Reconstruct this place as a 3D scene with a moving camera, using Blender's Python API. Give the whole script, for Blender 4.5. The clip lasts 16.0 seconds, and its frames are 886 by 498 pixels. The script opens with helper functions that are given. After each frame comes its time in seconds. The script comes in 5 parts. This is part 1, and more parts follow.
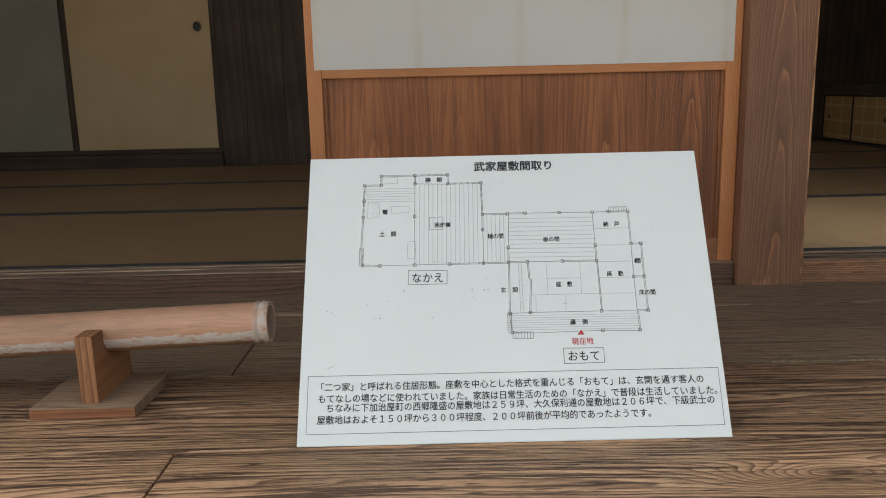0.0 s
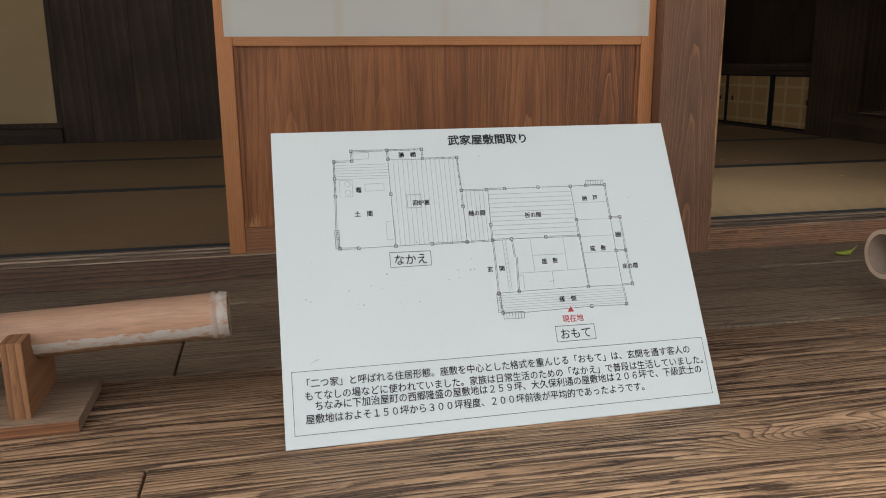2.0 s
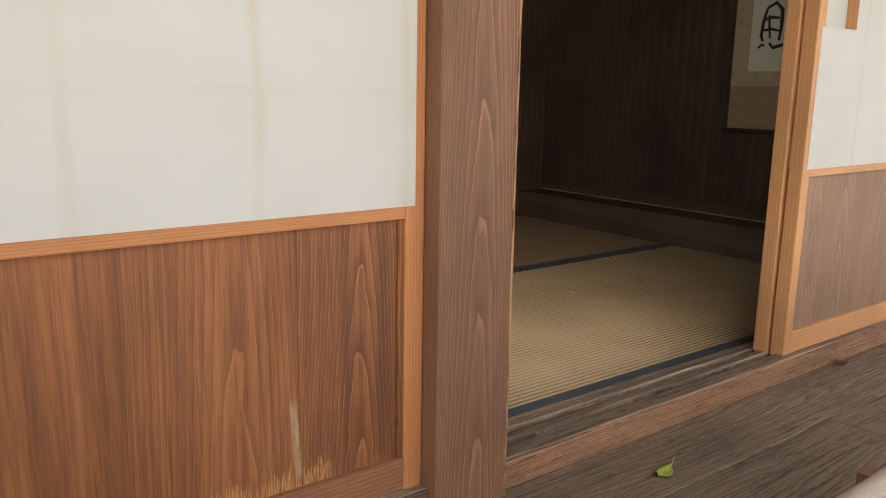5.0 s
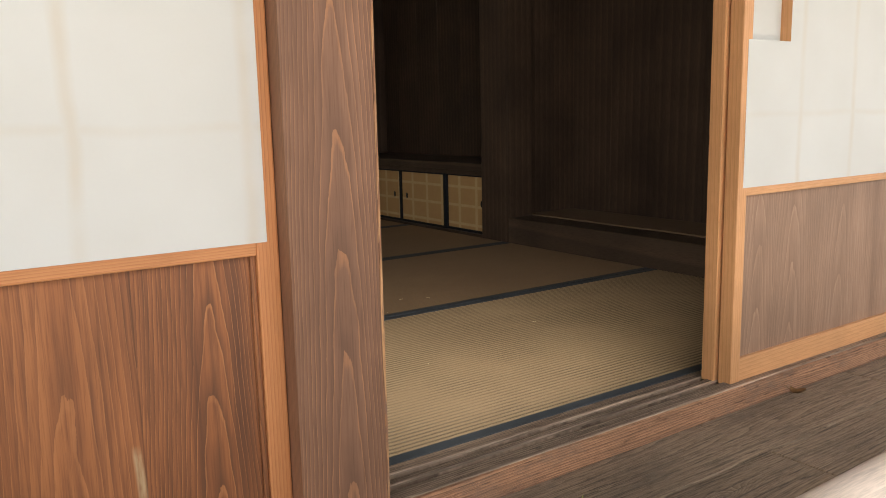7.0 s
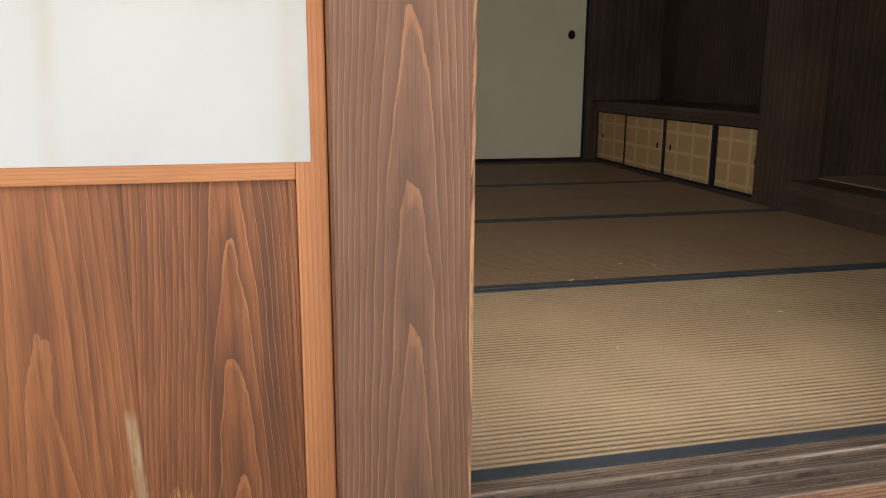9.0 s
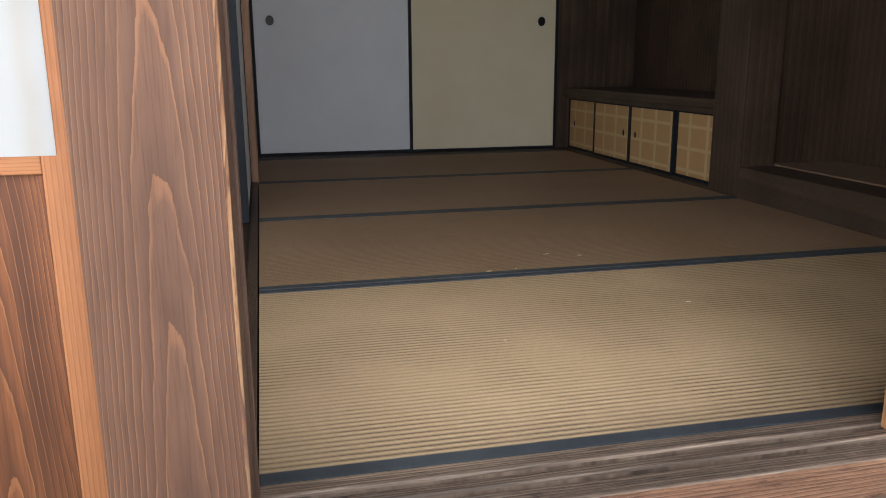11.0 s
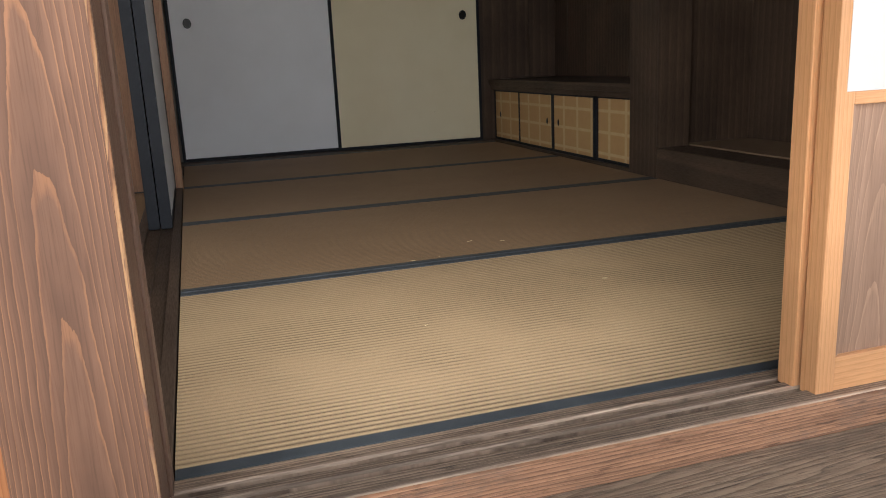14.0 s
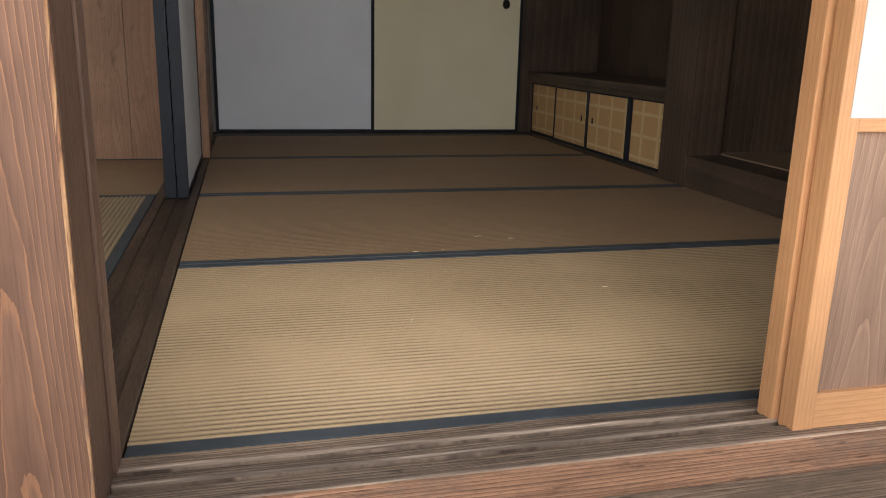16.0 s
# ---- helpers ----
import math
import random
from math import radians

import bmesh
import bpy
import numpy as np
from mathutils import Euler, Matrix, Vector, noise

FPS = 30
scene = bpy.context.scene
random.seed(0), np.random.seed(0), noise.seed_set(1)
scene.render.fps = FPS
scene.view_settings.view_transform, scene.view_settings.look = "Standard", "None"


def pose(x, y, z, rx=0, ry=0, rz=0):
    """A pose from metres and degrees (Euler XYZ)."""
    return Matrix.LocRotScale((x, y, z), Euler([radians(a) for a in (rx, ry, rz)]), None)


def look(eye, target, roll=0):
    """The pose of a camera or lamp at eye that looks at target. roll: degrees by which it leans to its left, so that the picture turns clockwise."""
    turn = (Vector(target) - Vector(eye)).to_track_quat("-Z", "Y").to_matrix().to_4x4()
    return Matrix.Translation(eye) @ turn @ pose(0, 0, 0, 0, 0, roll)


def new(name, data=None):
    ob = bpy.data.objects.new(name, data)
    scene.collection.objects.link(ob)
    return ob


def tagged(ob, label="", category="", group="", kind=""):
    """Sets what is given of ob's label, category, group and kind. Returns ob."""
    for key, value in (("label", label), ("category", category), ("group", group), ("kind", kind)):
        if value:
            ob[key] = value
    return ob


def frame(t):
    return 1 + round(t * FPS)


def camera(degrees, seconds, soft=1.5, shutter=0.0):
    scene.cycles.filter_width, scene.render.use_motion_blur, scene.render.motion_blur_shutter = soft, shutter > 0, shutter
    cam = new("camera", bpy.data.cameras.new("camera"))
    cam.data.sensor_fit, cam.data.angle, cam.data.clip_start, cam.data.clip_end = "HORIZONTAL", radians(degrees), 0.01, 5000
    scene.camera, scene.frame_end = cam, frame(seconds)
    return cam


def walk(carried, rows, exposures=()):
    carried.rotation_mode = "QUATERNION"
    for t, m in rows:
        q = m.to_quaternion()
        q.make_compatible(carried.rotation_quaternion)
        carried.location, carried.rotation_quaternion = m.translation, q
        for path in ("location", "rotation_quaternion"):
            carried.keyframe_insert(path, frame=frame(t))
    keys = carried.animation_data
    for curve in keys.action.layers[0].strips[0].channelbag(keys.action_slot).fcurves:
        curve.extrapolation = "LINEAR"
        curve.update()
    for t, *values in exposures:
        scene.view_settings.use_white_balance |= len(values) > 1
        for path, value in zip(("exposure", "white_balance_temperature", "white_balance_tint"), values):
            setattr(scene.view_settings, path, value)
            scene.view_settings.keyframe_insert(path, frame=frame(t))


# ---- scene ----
cam = camera(58.6, 16.0, 1.0)
PATH = [
    (0, (-0.838, -1.976, 1.02), (-0.833, -0.015, 0.628), -1.3),
    (0.5, (-0.862, -1.906, 1.014), (-0.691, 0.046, 0.611), -0.8),
    (1, (-0.956, -1.887, 1.005), (-0.657, 0.045, 0.586), -0.3),
    (1.5, (-0.996, -1.919, 1.006), (-0.647, 0.001, 0.566), -0.2),
    (2, (-1.033, -1.891, 1.014), (-0.621, 0.012, 0.557), -0.5),
    (2.5, (-1.05, -1.813, 1.013), (-0.589, 0.072, 0.532), -0.6),
    (3, (-0.981, -1.607, 1.013), (-0.441, 0.253, 0.515), -0.3),
    (3.5, (-0.905, -1.471, 1.134), (-0.232, 0.344, 0.633), 0.0),
    (4, (-0.907, -1.327, 1.171), (-0.063, 0.415, 0.667), 0.3),
    (4.5, (-0.894, -1.196, 1.187), (0.131, 0.452, 0.702), 0.6),
    (5, (-0.85, -1.112, 1.245), (0.343, 0.443, 0.847), 1.0),
    (5.2, (-0.837, -1.099, 1.256), (0.404, 0.428, 0.896), 0.8),
    (7.3, (-0.567, -1.241, 1.24), (0.482, 0.428, 0.903), -2.1),
    (7.5, (-0.547, -1.219, 1.236), (0.422, 0.493, 0.877), -1.9),
    (8, (-0.443, -1.113, 1.199), (0.314, 0.696, 0.807), -0.8),
    (8.2, (-0.394, -1.072, 1.188), (0.278, 0.77, 0.796), -0.5),
    (10.3, (-0.03, -0.971, 1.154), (0.36, 0.93, 0.669), 0.6),
    (10.5, (-0.004, -0.983, 1.155), (0.399, 0.915, 0.67), 0.4),
    (11, (0.037, -1.024, 1.161), (0.465, 0.875, 0.702), -0.4),
    (11.5, (0.067, -1.033, 1.16), (0.528, 0.868, 0.74), -1.2),
    (12, (0.081, -1.057, 1.163), (0.587, 0.837, 0.764), -2.3),
    (12.5, (0.086, -1.062, 1.149), (0.63, 0.819, 0.743), -2.5),
    (13, (0.082, -1.058, 1.15), (0.648, 0.812, 0.724), -2.4),
    (13.5, (0.084, -1.063, 1.145), (0.66, 0.8, 0.7), -2.6),
    (14, (0.084, -1.063, 1.143), (0.65, 0.797, 0.676), -2.7),
    (14.5, (0.08, -1.072, 1.15), (0.605, 0.797, 0.667), -2.1),
    (15, (0.076, -1.068, 1.145), (0.561, 0.807, 0.648), -0.7),
    (15.5, (0.108, -1.048, 1.144), (0.587, 0.828, 0.643), 0.4),
    (16, (0.184, -1.058, 1.154), (0.654, 0.82, 0.654), 1.4),
]
EXPOSURES = [(0.0, 0.62, 6550, 10), (2.5, 0.58, 6550, 10), (3.0, 0.5, 6500, 10), (3.5, 0.56, 6550, 10), (4.0, 0.98, 6600, 10), (4.5, 1.3, 6650, 10), (5.0, 1.53, 6700, 10),
             (8.0, 1.76, 6600, 10), (10.5, 2.06, 5750, 10), (11.5, 2.14, 5850, 10), (13.0, 2.22, 6050, 10), (16.0, 2.18, 6080, 10)]
walk(cam, [(t, look(eye, target, roll)) for t, eye, target, roll in PATH], EXPOSURES)

# ---------------------------------------------------------------- world, sun
SKY_STRENGTH, SUN_STRENGTH, OPENING_LIGHT = 0.155, 2.2, 3.4
world = bpy.data.worlds.new("world")
scene.world = world
world.use_nodes = True
wn = world.node_tree
sky = wn.nodes.new("ShaderNodeTexSky")
sky.sky_type, sky.sun_disc = "NISHITA", False
sky.sun_elevation, sky.sun_rotation = radians(60), radians(255)
sky.air_density, sky.dust_density = 1.0, 3.0
wn.nodes["Background"].inputs["Strength"].default_value = SKY_STRENGTH
veil = wn.nodes.new("ShaderNodeHueSaturation")  # thin cloud greys the blue
veil.inputs["Saturation"].default_value = 0.25
wn.links.new(sky.outputs[0], veil.inputs["Color"])
wn.links.new(veil.outputs[0], wn.nodes["Background"].inputs["Color"])
sun_data = bpy.data.lights.new("sun", "SUN")
sun_data.energy, sun_data.angle, sun_data.color = SUN_STRENGTH, radians(20), (1.0, 0.95, 0.88)
sun = new("sun", sun_data)
sun.matrix_world = look((-8, -2.2, 14), (0, 0, 0))


def daylight(x0, x1, z0, z1, watts, turn=0.0, dip=0.0, inside=-0.01):
    """Stands in for the sky's light that comes in through one opening of the house front."""
    data = bpy.data.lights.new("opening_daylight", "AREA")
    data.shape, data.size, data.size_y, data.energy, data.color = "RECTANGLE", x1 - x0, z1 - z0, watts, (1.0, 0.97, 0.93)
    lamp = new("opening_daylight", data)
    lamp.matrix_world = Matrix.Translation(((x0 + x1) / 2, inside, (z0 + z1) / 2)) @ pose(0, 0, 0, 90 - dip, 0, turn)
    return lamp


daylight(0.1, 0.9, 0.75, 2.3, OPENING_LIGHT, 5.0, 5.0, 0.03)
daylight(-3.9, -1.14, 0.68, 2.36, OPENING_LIGHT * 0.06)
daylight(-1.08, -0.2, 1.12, 2.3, OPENING_LIGHT * 0.5, 0.0, 0.0, -0.1)  # through the papered door

# ---------------------------------------------------------------- materials


class Mat:
    """A small node-tree writer for one Principled material."""

    def __init__(self, name, rough=0.6, metal=0.0, spec=0.5):
        self.m = bpy.data.materials.new(name)
        self.m.use_nodes = True
        self.t = self.m.node_tree
        self.b = self.t.nodes["Principled BSDF"]
        self.b.inputs["Roughness"].default_value = rough
        self.b.inputs["Metallic"].default_value = metal
        self.b.inputs["Specular IOR Level"].default_value = spec

    def node(self, kind, **values):
        n = self.t.nodes.new(kind)
        for key, value in values.items():
            if key in n.inputs:
                n.inputs[key].default_value = value
        return n

    def link(self, a, b):
        self.t.links.new(a, b)

    def put(self, socket, value):
        if isinstance(value, bpy.types.NodeSocket):
            self.link(value, socket)
        else:
            socket.default_value = value

    def math(self, op, a, b=0.0, clamp=False):
        n = self.t.nodes.new("ShaderNodeMath")
        n.operation, n.use_clamp = op, clamp
        self.put(n.inputs[0], a)
        self.put(n.inputs[1], b)
        return n.outputs[0]

    def coords(self, spread=0.0):
        """Object coordinates in metres, shifted by a random amount from object to object."""
        c = self.t.nodes.new("ShaderNodeTexCoord").outputs["Object"]
        if not spread:
            return c
        r = self.t.nodes.new("ShaderNodeObjectInfo").outputs["Random"]
        mul = self.t.nodes.new("ShaderNodeVectorMath")
        mul.operation = "MULTIPLY_ADD"
        mul.inputs[1].default_value = (spread, spread * 1.7, spread * 2.3)
        self.link(r, mul.inputs[0])
        self.link(c, mul.inputs[2])
        return mul.outputs[0]

    def mapped(self, vec, loc=(0, 0, 0), rot=(0, 0, 0), scale=(1, 1, 1)):
        n = self.t.nodes.new("ShaderNodeMapping")
        n.inputs["Location"].default_value = loc
        n.inputs["Rotation"].default_value = [radians(a) for a in rot]
        n.inputs["Scale"].default_value = scale
        self.link(vec, n.inputs["Vector"])
        return n.outputs[0]

    def noise(self, vec, scale, detail=3.0, rough=0.55):
        n = self.t.nodes.new("ShaderNodeTexNoise")
        n.inputs["Scale"].default_value = scale
        n.inputs["Detail"].default_value = detail
        n.inputs["Roughness"].default_value = rough
        self.link(vec, n.inputs["Vector"])
        return n.outputs["Fac"]

    def ramp(self, fac, stops):
        n = self.t.nodes.new("ShaderNodeValToRGB")
        e = n.color_ramp.elements
        while len(e) < len(stops):
            e.new(0.5)
        for item, (p, c) in zip(e, stops):
            item.position = p
            item.color = (*c, 1) if len(c) == 3 else c
        self.link(fac, n.inputs["Fac"])
        return n.outputs["Color"]

    def grey(self, fac, lo, hi, a=0.0, b=1.0):
        n = self.t.nodes.new("ShaderNodeMapRange")
        n.inputs["From Min"].default_value, n.inputs["From Max"].default_value = lo, hi
        n.inputs["To Min"].default_value, n.inputs["To Max"].default_value = a, b
        self.link(fac, n.inputs["Value"])
        return n.outputs[0]

    def mix(self, fac, a, b, mode="MIX"):
        n = self.t.nodes.new("ShaderNodeMix")
        n.data_type, n.blend_type = "RGBA", mode
        self.put(n.inputs["Factor"], fac)
        socks = [s for s in n.inputs if s.type == "RGBA"]
        self.put(socks[0], (*a, 1) if isinstance(a, tuple) else a)
        self.put(socks[1], (*b, 1) if isinstance(b, tuple) else b)
        return [s for s in n.outputs if s.type == "RGBA"][0]

    def colour(self, value):
        self.put(self.b.inputs["Base Color"], (*value, 1) if isinstance(value, tuple) else value)

    def bump(self, height, strength=0.3, distance=0.002):
        n = self.t.nodes.new("ShaderNodeBump")
        n.inputs["Strength"].default_value = strength
        n.inputs["Distance"].default_value = distance
        self.link(height, n.inputs["Height"])
        self.link(n.outputs[0], self.b.inputs["Normal"])


AXIS_SCALE = {"x": (0.07, 1, 1), "y": (1, 0.07, 1), "z": (1, 1, 0.07)}


def wood(name, body, dark, line, axis="z", period=0.006, centre=(0, 0, 0), tilt=(0, 0, 0), spread=0.0,
         line_at=0.8, wobble=3.0, rough=0.6, relief=0.3, patch=0.35, pores=0.5, spec=0.35, depth=0.0015, stain=None, width=0.1):
    """Sawn timber: tilted growth rings about the grain axis, streaks, pores and broad patches."""
    m = Mat(name, rough, 0.0, spec)
    base = m.coords(spread)
    stretched = m.mapped(base, scale=AXIS_SCALE[axis])
    tilted = m.mapped(m.mapped(base, loc=[-a for a in centre]), rot=tilt)
    ringed = m.mapped(tilted, scale=AXIS_SCALE[axis])
    wave = m.t.nodes.new("ShaderNodeTexWave")
    wave.wave_type, wave.rings_direction, wave.wave_profile = "RINGS", axis.upper(), "SAW"
    wave.inputs["Scale"].default_value = 0.314 / period
    wave.inputs["Distortion"].default_value = wobble
    wave.inputs["Detail"].default_value = 2.0
    wave.inputs["Detail Scale"].default_value = 0.18
    m.link(ringed, wave.inputs["Vector"])
    ring = wave.outputs["Fac"]
    streak = m.noise(stretched, 55, 4, 0.65)
    fine = m.noise(stretched, 420, 3, 0.6)
    broad = m.noise(base, 2.6, 3, 0.5)
    col = m.ramp(ring, [(0.0, body), (max(0.1, line_at - 0.14), dark), (line_at, line), (min(0.99, line_at + width), line), (1.0, body)])
    col = m.mix(m.grey(streak, 0.35, 0.7, 0.0, 0.55), col, dark)
    col = m.mix(m.math("MULTIPLY", m.grey(fine, 0.45, 0.7), pores), col, tuple(a * 0.55 for a in dark))
    shade = m.grey(broad, 0.3, 0.7, 1 - patch, 1 + patch * 0.5)
    n = m.t.nodes.new("ShaderNodeVectorMath")
    n.operation = "SCALE"
    m.link(col, n.inputs[0])
    m.link(shade, n.inputs["Scale"])
    col = n.outputs[0]
    if stain:
        spots = m.grey(m.noise(base, 7.0, 5, 0.7), 0.52, 0.68)
        col = m.mix(m.math("MULTIPLY", spots, stain[1]), col, stain[0])
    m.colour(col)
    m.link(m.grey(fine, 0.3, 0.8, rough - 0.1, rough + 0.15), m.b.inputs["Roughness"])
    h = m.math("ADD", m.math("MULTIPLY", ring, 0.7), m.math("ADD", m.math("MULTIPLY", streak, 0.6), m.math("MULTIPLY", fine, 0.35)))
    m.bump(h, relief, depth)
    return m.m


def flatsawn(name, body, pale, line, axis="x", period=0.02, sway=0.15, knots=(), rough=0.65, relief=0.5, strength=0.6,
             face="", bumpy=0.002, stain=None, knot_dark=0.6, spread=0.37, lines=0.0):
    """A plain-sawn board: grain lines as the contours of a slow, stretched field that closes round the knots.
    knots: (along or first plane axis, second plane axis, size)."""
    m = Mat(name, rough, 0.0, 0.35)
    base = m.coords()
    rand = m.t.nodes.new("ShaderNodeObjectInfo").outputs["Random"]
    sep = m.t.nodes.new("ShaderNodeSeparateXYZ")
    m.link(base, sep.inputs[0])
    along = sep.outputs["xyz".index(axis)]
    cross = {"x": 2 if face == "xz" else 1, "y": 0, "z": 0}[axis]
    other = sep.outputs[cross]
    shift = m.math("MULTIPLY", rand, 17.0 * spread)
    comb = m.t.nodes.new("ShaderNodeCombineXYZ")
    m.link(m.math("MULTIPLY", along, 0.28), comb.inputs[0])
    m.link(m.math("MULTIPLY", other, 2.2), comb.inputs[1])
    m.link(shift, comb.inputs[2])
    slow = m.noise(comb.outputs[0], 3.2, 2.0, 0.45)
    comb2 = m.t.nodes.new("ShaderNodeCombineXYZ")
    m.link(m.math("MULTIPLY", along, 0.1), comb2.inputs[0])
    m.link(other, comb2.inputs[1])
    m.link(shift, comb2.inputs[2])
    streak = m.noise(comb2.outputs[0], 60, 4, 0.7)
    fine = m.noise(comb2.outputs[0], 380, 3, 0.65)
    comb3 = m.t.nodes.new("ShaderNodeCombineXYZ")
    m.link(m.math("MULTIPLY", along, 0.06), comb3.inputs[0])
    m.link(other, comb3.inputs[1])
    m.link(shift, comb3.inputs[2])
    uneven = m.noise(comb3.outputs[0], 26, 2, 0.5)
    field = m.math("ADD", m.math("ADD", other, m.math("MULTIPLY", slow, sway * 2)), m.math("ADD", m.math("MULTIPLY", streak, period * 0.3), m.math("MULTIPLY", uneven, period * 2.6)))
    near = None
    for ka, kc, size in knots:
        da = m.math("DIVIDE", m.math("SUBTRACT", along if axis == "x" else other, ka), 0.085 * size if axis == "x" else 0.024 * size)
        dc = m.math("DIVIDE", m.math("SUBTRACT", other if axis == "x" else along, kc), 0.024 * size if axis == "x" else 0.085 * size)
        r2 = m.math("ADD", m.math("MULTIPLY", da, da), m.math("MULTIPLY", dc, dc))
        g = m.math("POWER", 2.718, m.math("MULTIPLY", r2, -1.0))
        field = m.math("ADD", field, m.math("MULTIPLY", g, 0.07 * size))
        core = m.math("POWER", 2.718, m.math("MULTIPLY", r2, -7.0))
        near = core if near is None else m.math("MAXIMUM", near, core)
    saw = m.math("FRACT", m.math("DIVIDE", field, period))
    broad = m.noise(base, 2.3, 3, 0.5)
    col = m.ramp(saw, [(0.0, pale), (0.6, body), (0.83, tuple(a * (1 - strength) + b * strength for a, b in zip(body, line))), (0.95, tuple(a * (1 - strength) * 0.5 + b * (1 - (1 - strength) * 0.5) for a, b in zip(body, line))), (1.0, pale)])
    col = m.mix(m.grey(streak, 0.42, 0.68, 0.0, strength * 0.6), col, line)
    col = m.mix(m.grey(fine, 0.5, 0.72, 0.0, 0.5), col, tuple(a * 0.6 for a in line))
    scale = m.t.nodes.new("ShaderNodeVectorMath")
    scale.operation = "SCALE"
    m.link(col, scale.inputs[0])
    m.link(m.math("MULTIPLY", m.grey(broad, 0.3, 0.7, 0.78, 1.14), m.grey(rand, 0.0, 1.0, 0.86, 1.1)), scale.inputs["Scale"])
    col = scale.outputs[0]
    if near is not None:
        col = m.mix(m.math("MULTIPLY", m.math("MULTIPLY", near, knot_dark), m.grey(fine, 0.2, 0.6)), col, tuple(a * 0.5 for a in line))
    comb4 = m.t.nodes.new("ShaderNodeCombineXYZ")
    m.link(m.math("MULTIPLY", along, 0.09), comb4.inputs[0])
    m.link(other, comb4.inputs[1])
    m.link(m.math("ADD", shift, 3.3), comb4.inputs[2])
    checks = m.grey(m.noise(comb4.outputs[0], 170, 2, 0.5), 0.64, 0.69)  # short drying cracks
    col = m.mix(m.math("MULTIPLY", checks, min(0.9, relief)), col, tuple(a * 0.45 for a in line))
    if lines:
        comb5 = m.t.nodes.new("ShaderNodeCombineXYZ")
        m.link(m.math("MULTIPLY", along, 0.022), comb5.inputs[0])
        m.link(m.math("ADD", other, m.math("MULTIPLY", slow, sway)), comb5.inputs[1])
        m.link(m.math("ADD", shift, 7.7), comb5.inputs[2])
        furrow = m.grey(m.noise(comb5.outputs[0], 150, 5, 0.72), 0.535, 0.575)  # soft wood worn away between the hard rings
        furrow = m.math("MULTIPLY", furrow, m.grey(m.noise(base, 5.0, 3, 0.6), 0.3, 0.6, 0.45, 1.0))
        col = m.mix(m.math("MULTIPLY", furrow, lines), col, tuple(a * 0.75 for a in line))
    if stain:
        spots = m.grey(m.noise(m.mapped(base, scale=(0.45, 1, 1)), 9.0, 6, 0.72), 0.54, 0.66)
        col = m.mix(m.math("MULTIPLY", spots, stain[1]), col, stain[0])
    m.colour(col)
    m.link(m.grey(fine, 0.3, 0.8, rough - 0.1, rough + 0.15), m.b.inputs["Roughness"])
    h = m.math("SUBTRACT", m.math("ADD", m.math("MULTIPLY", streak, 0.5), m.math("MULTIPLY", fine, 0.4)), m.math("MULTIPLY", m.math("POWER", saw, 3.0), 0.8))
    if lines:
        h = m.math("SUBTRACT", h, m.math("MULTIPLY", furrow, 0.7))
    m.bump(h, relief, bumpy)
    return m.m


def plain(name, colour, rough=0.6, metal=0.0, amount=0.15, scale=8.0, fine=140.0, relief=0.15, spec=0.5):
    """A mostly even surface with broad and fine mottling."""
    m = Mat(name, rough, metal, spec)
    c = m.coords()
    v = m.math("ADD", m.math("MULTIPLY", m.noise(c, scale, 4), 0.65), m.math("MULTIPLY", m.noise(c, fine, 2), 0.35))
    lo, hi = tuple(a * (1 - amount) for a in colour), tuple(min(1, a * (1 + amount)) for a in colour)
    m.colour(m.ramp(v, [(0.3, lo), (0.7, hi)]))
    m.bump(m.noise(c, fine * 2, 3), relief, 0.0006)
    return m.m



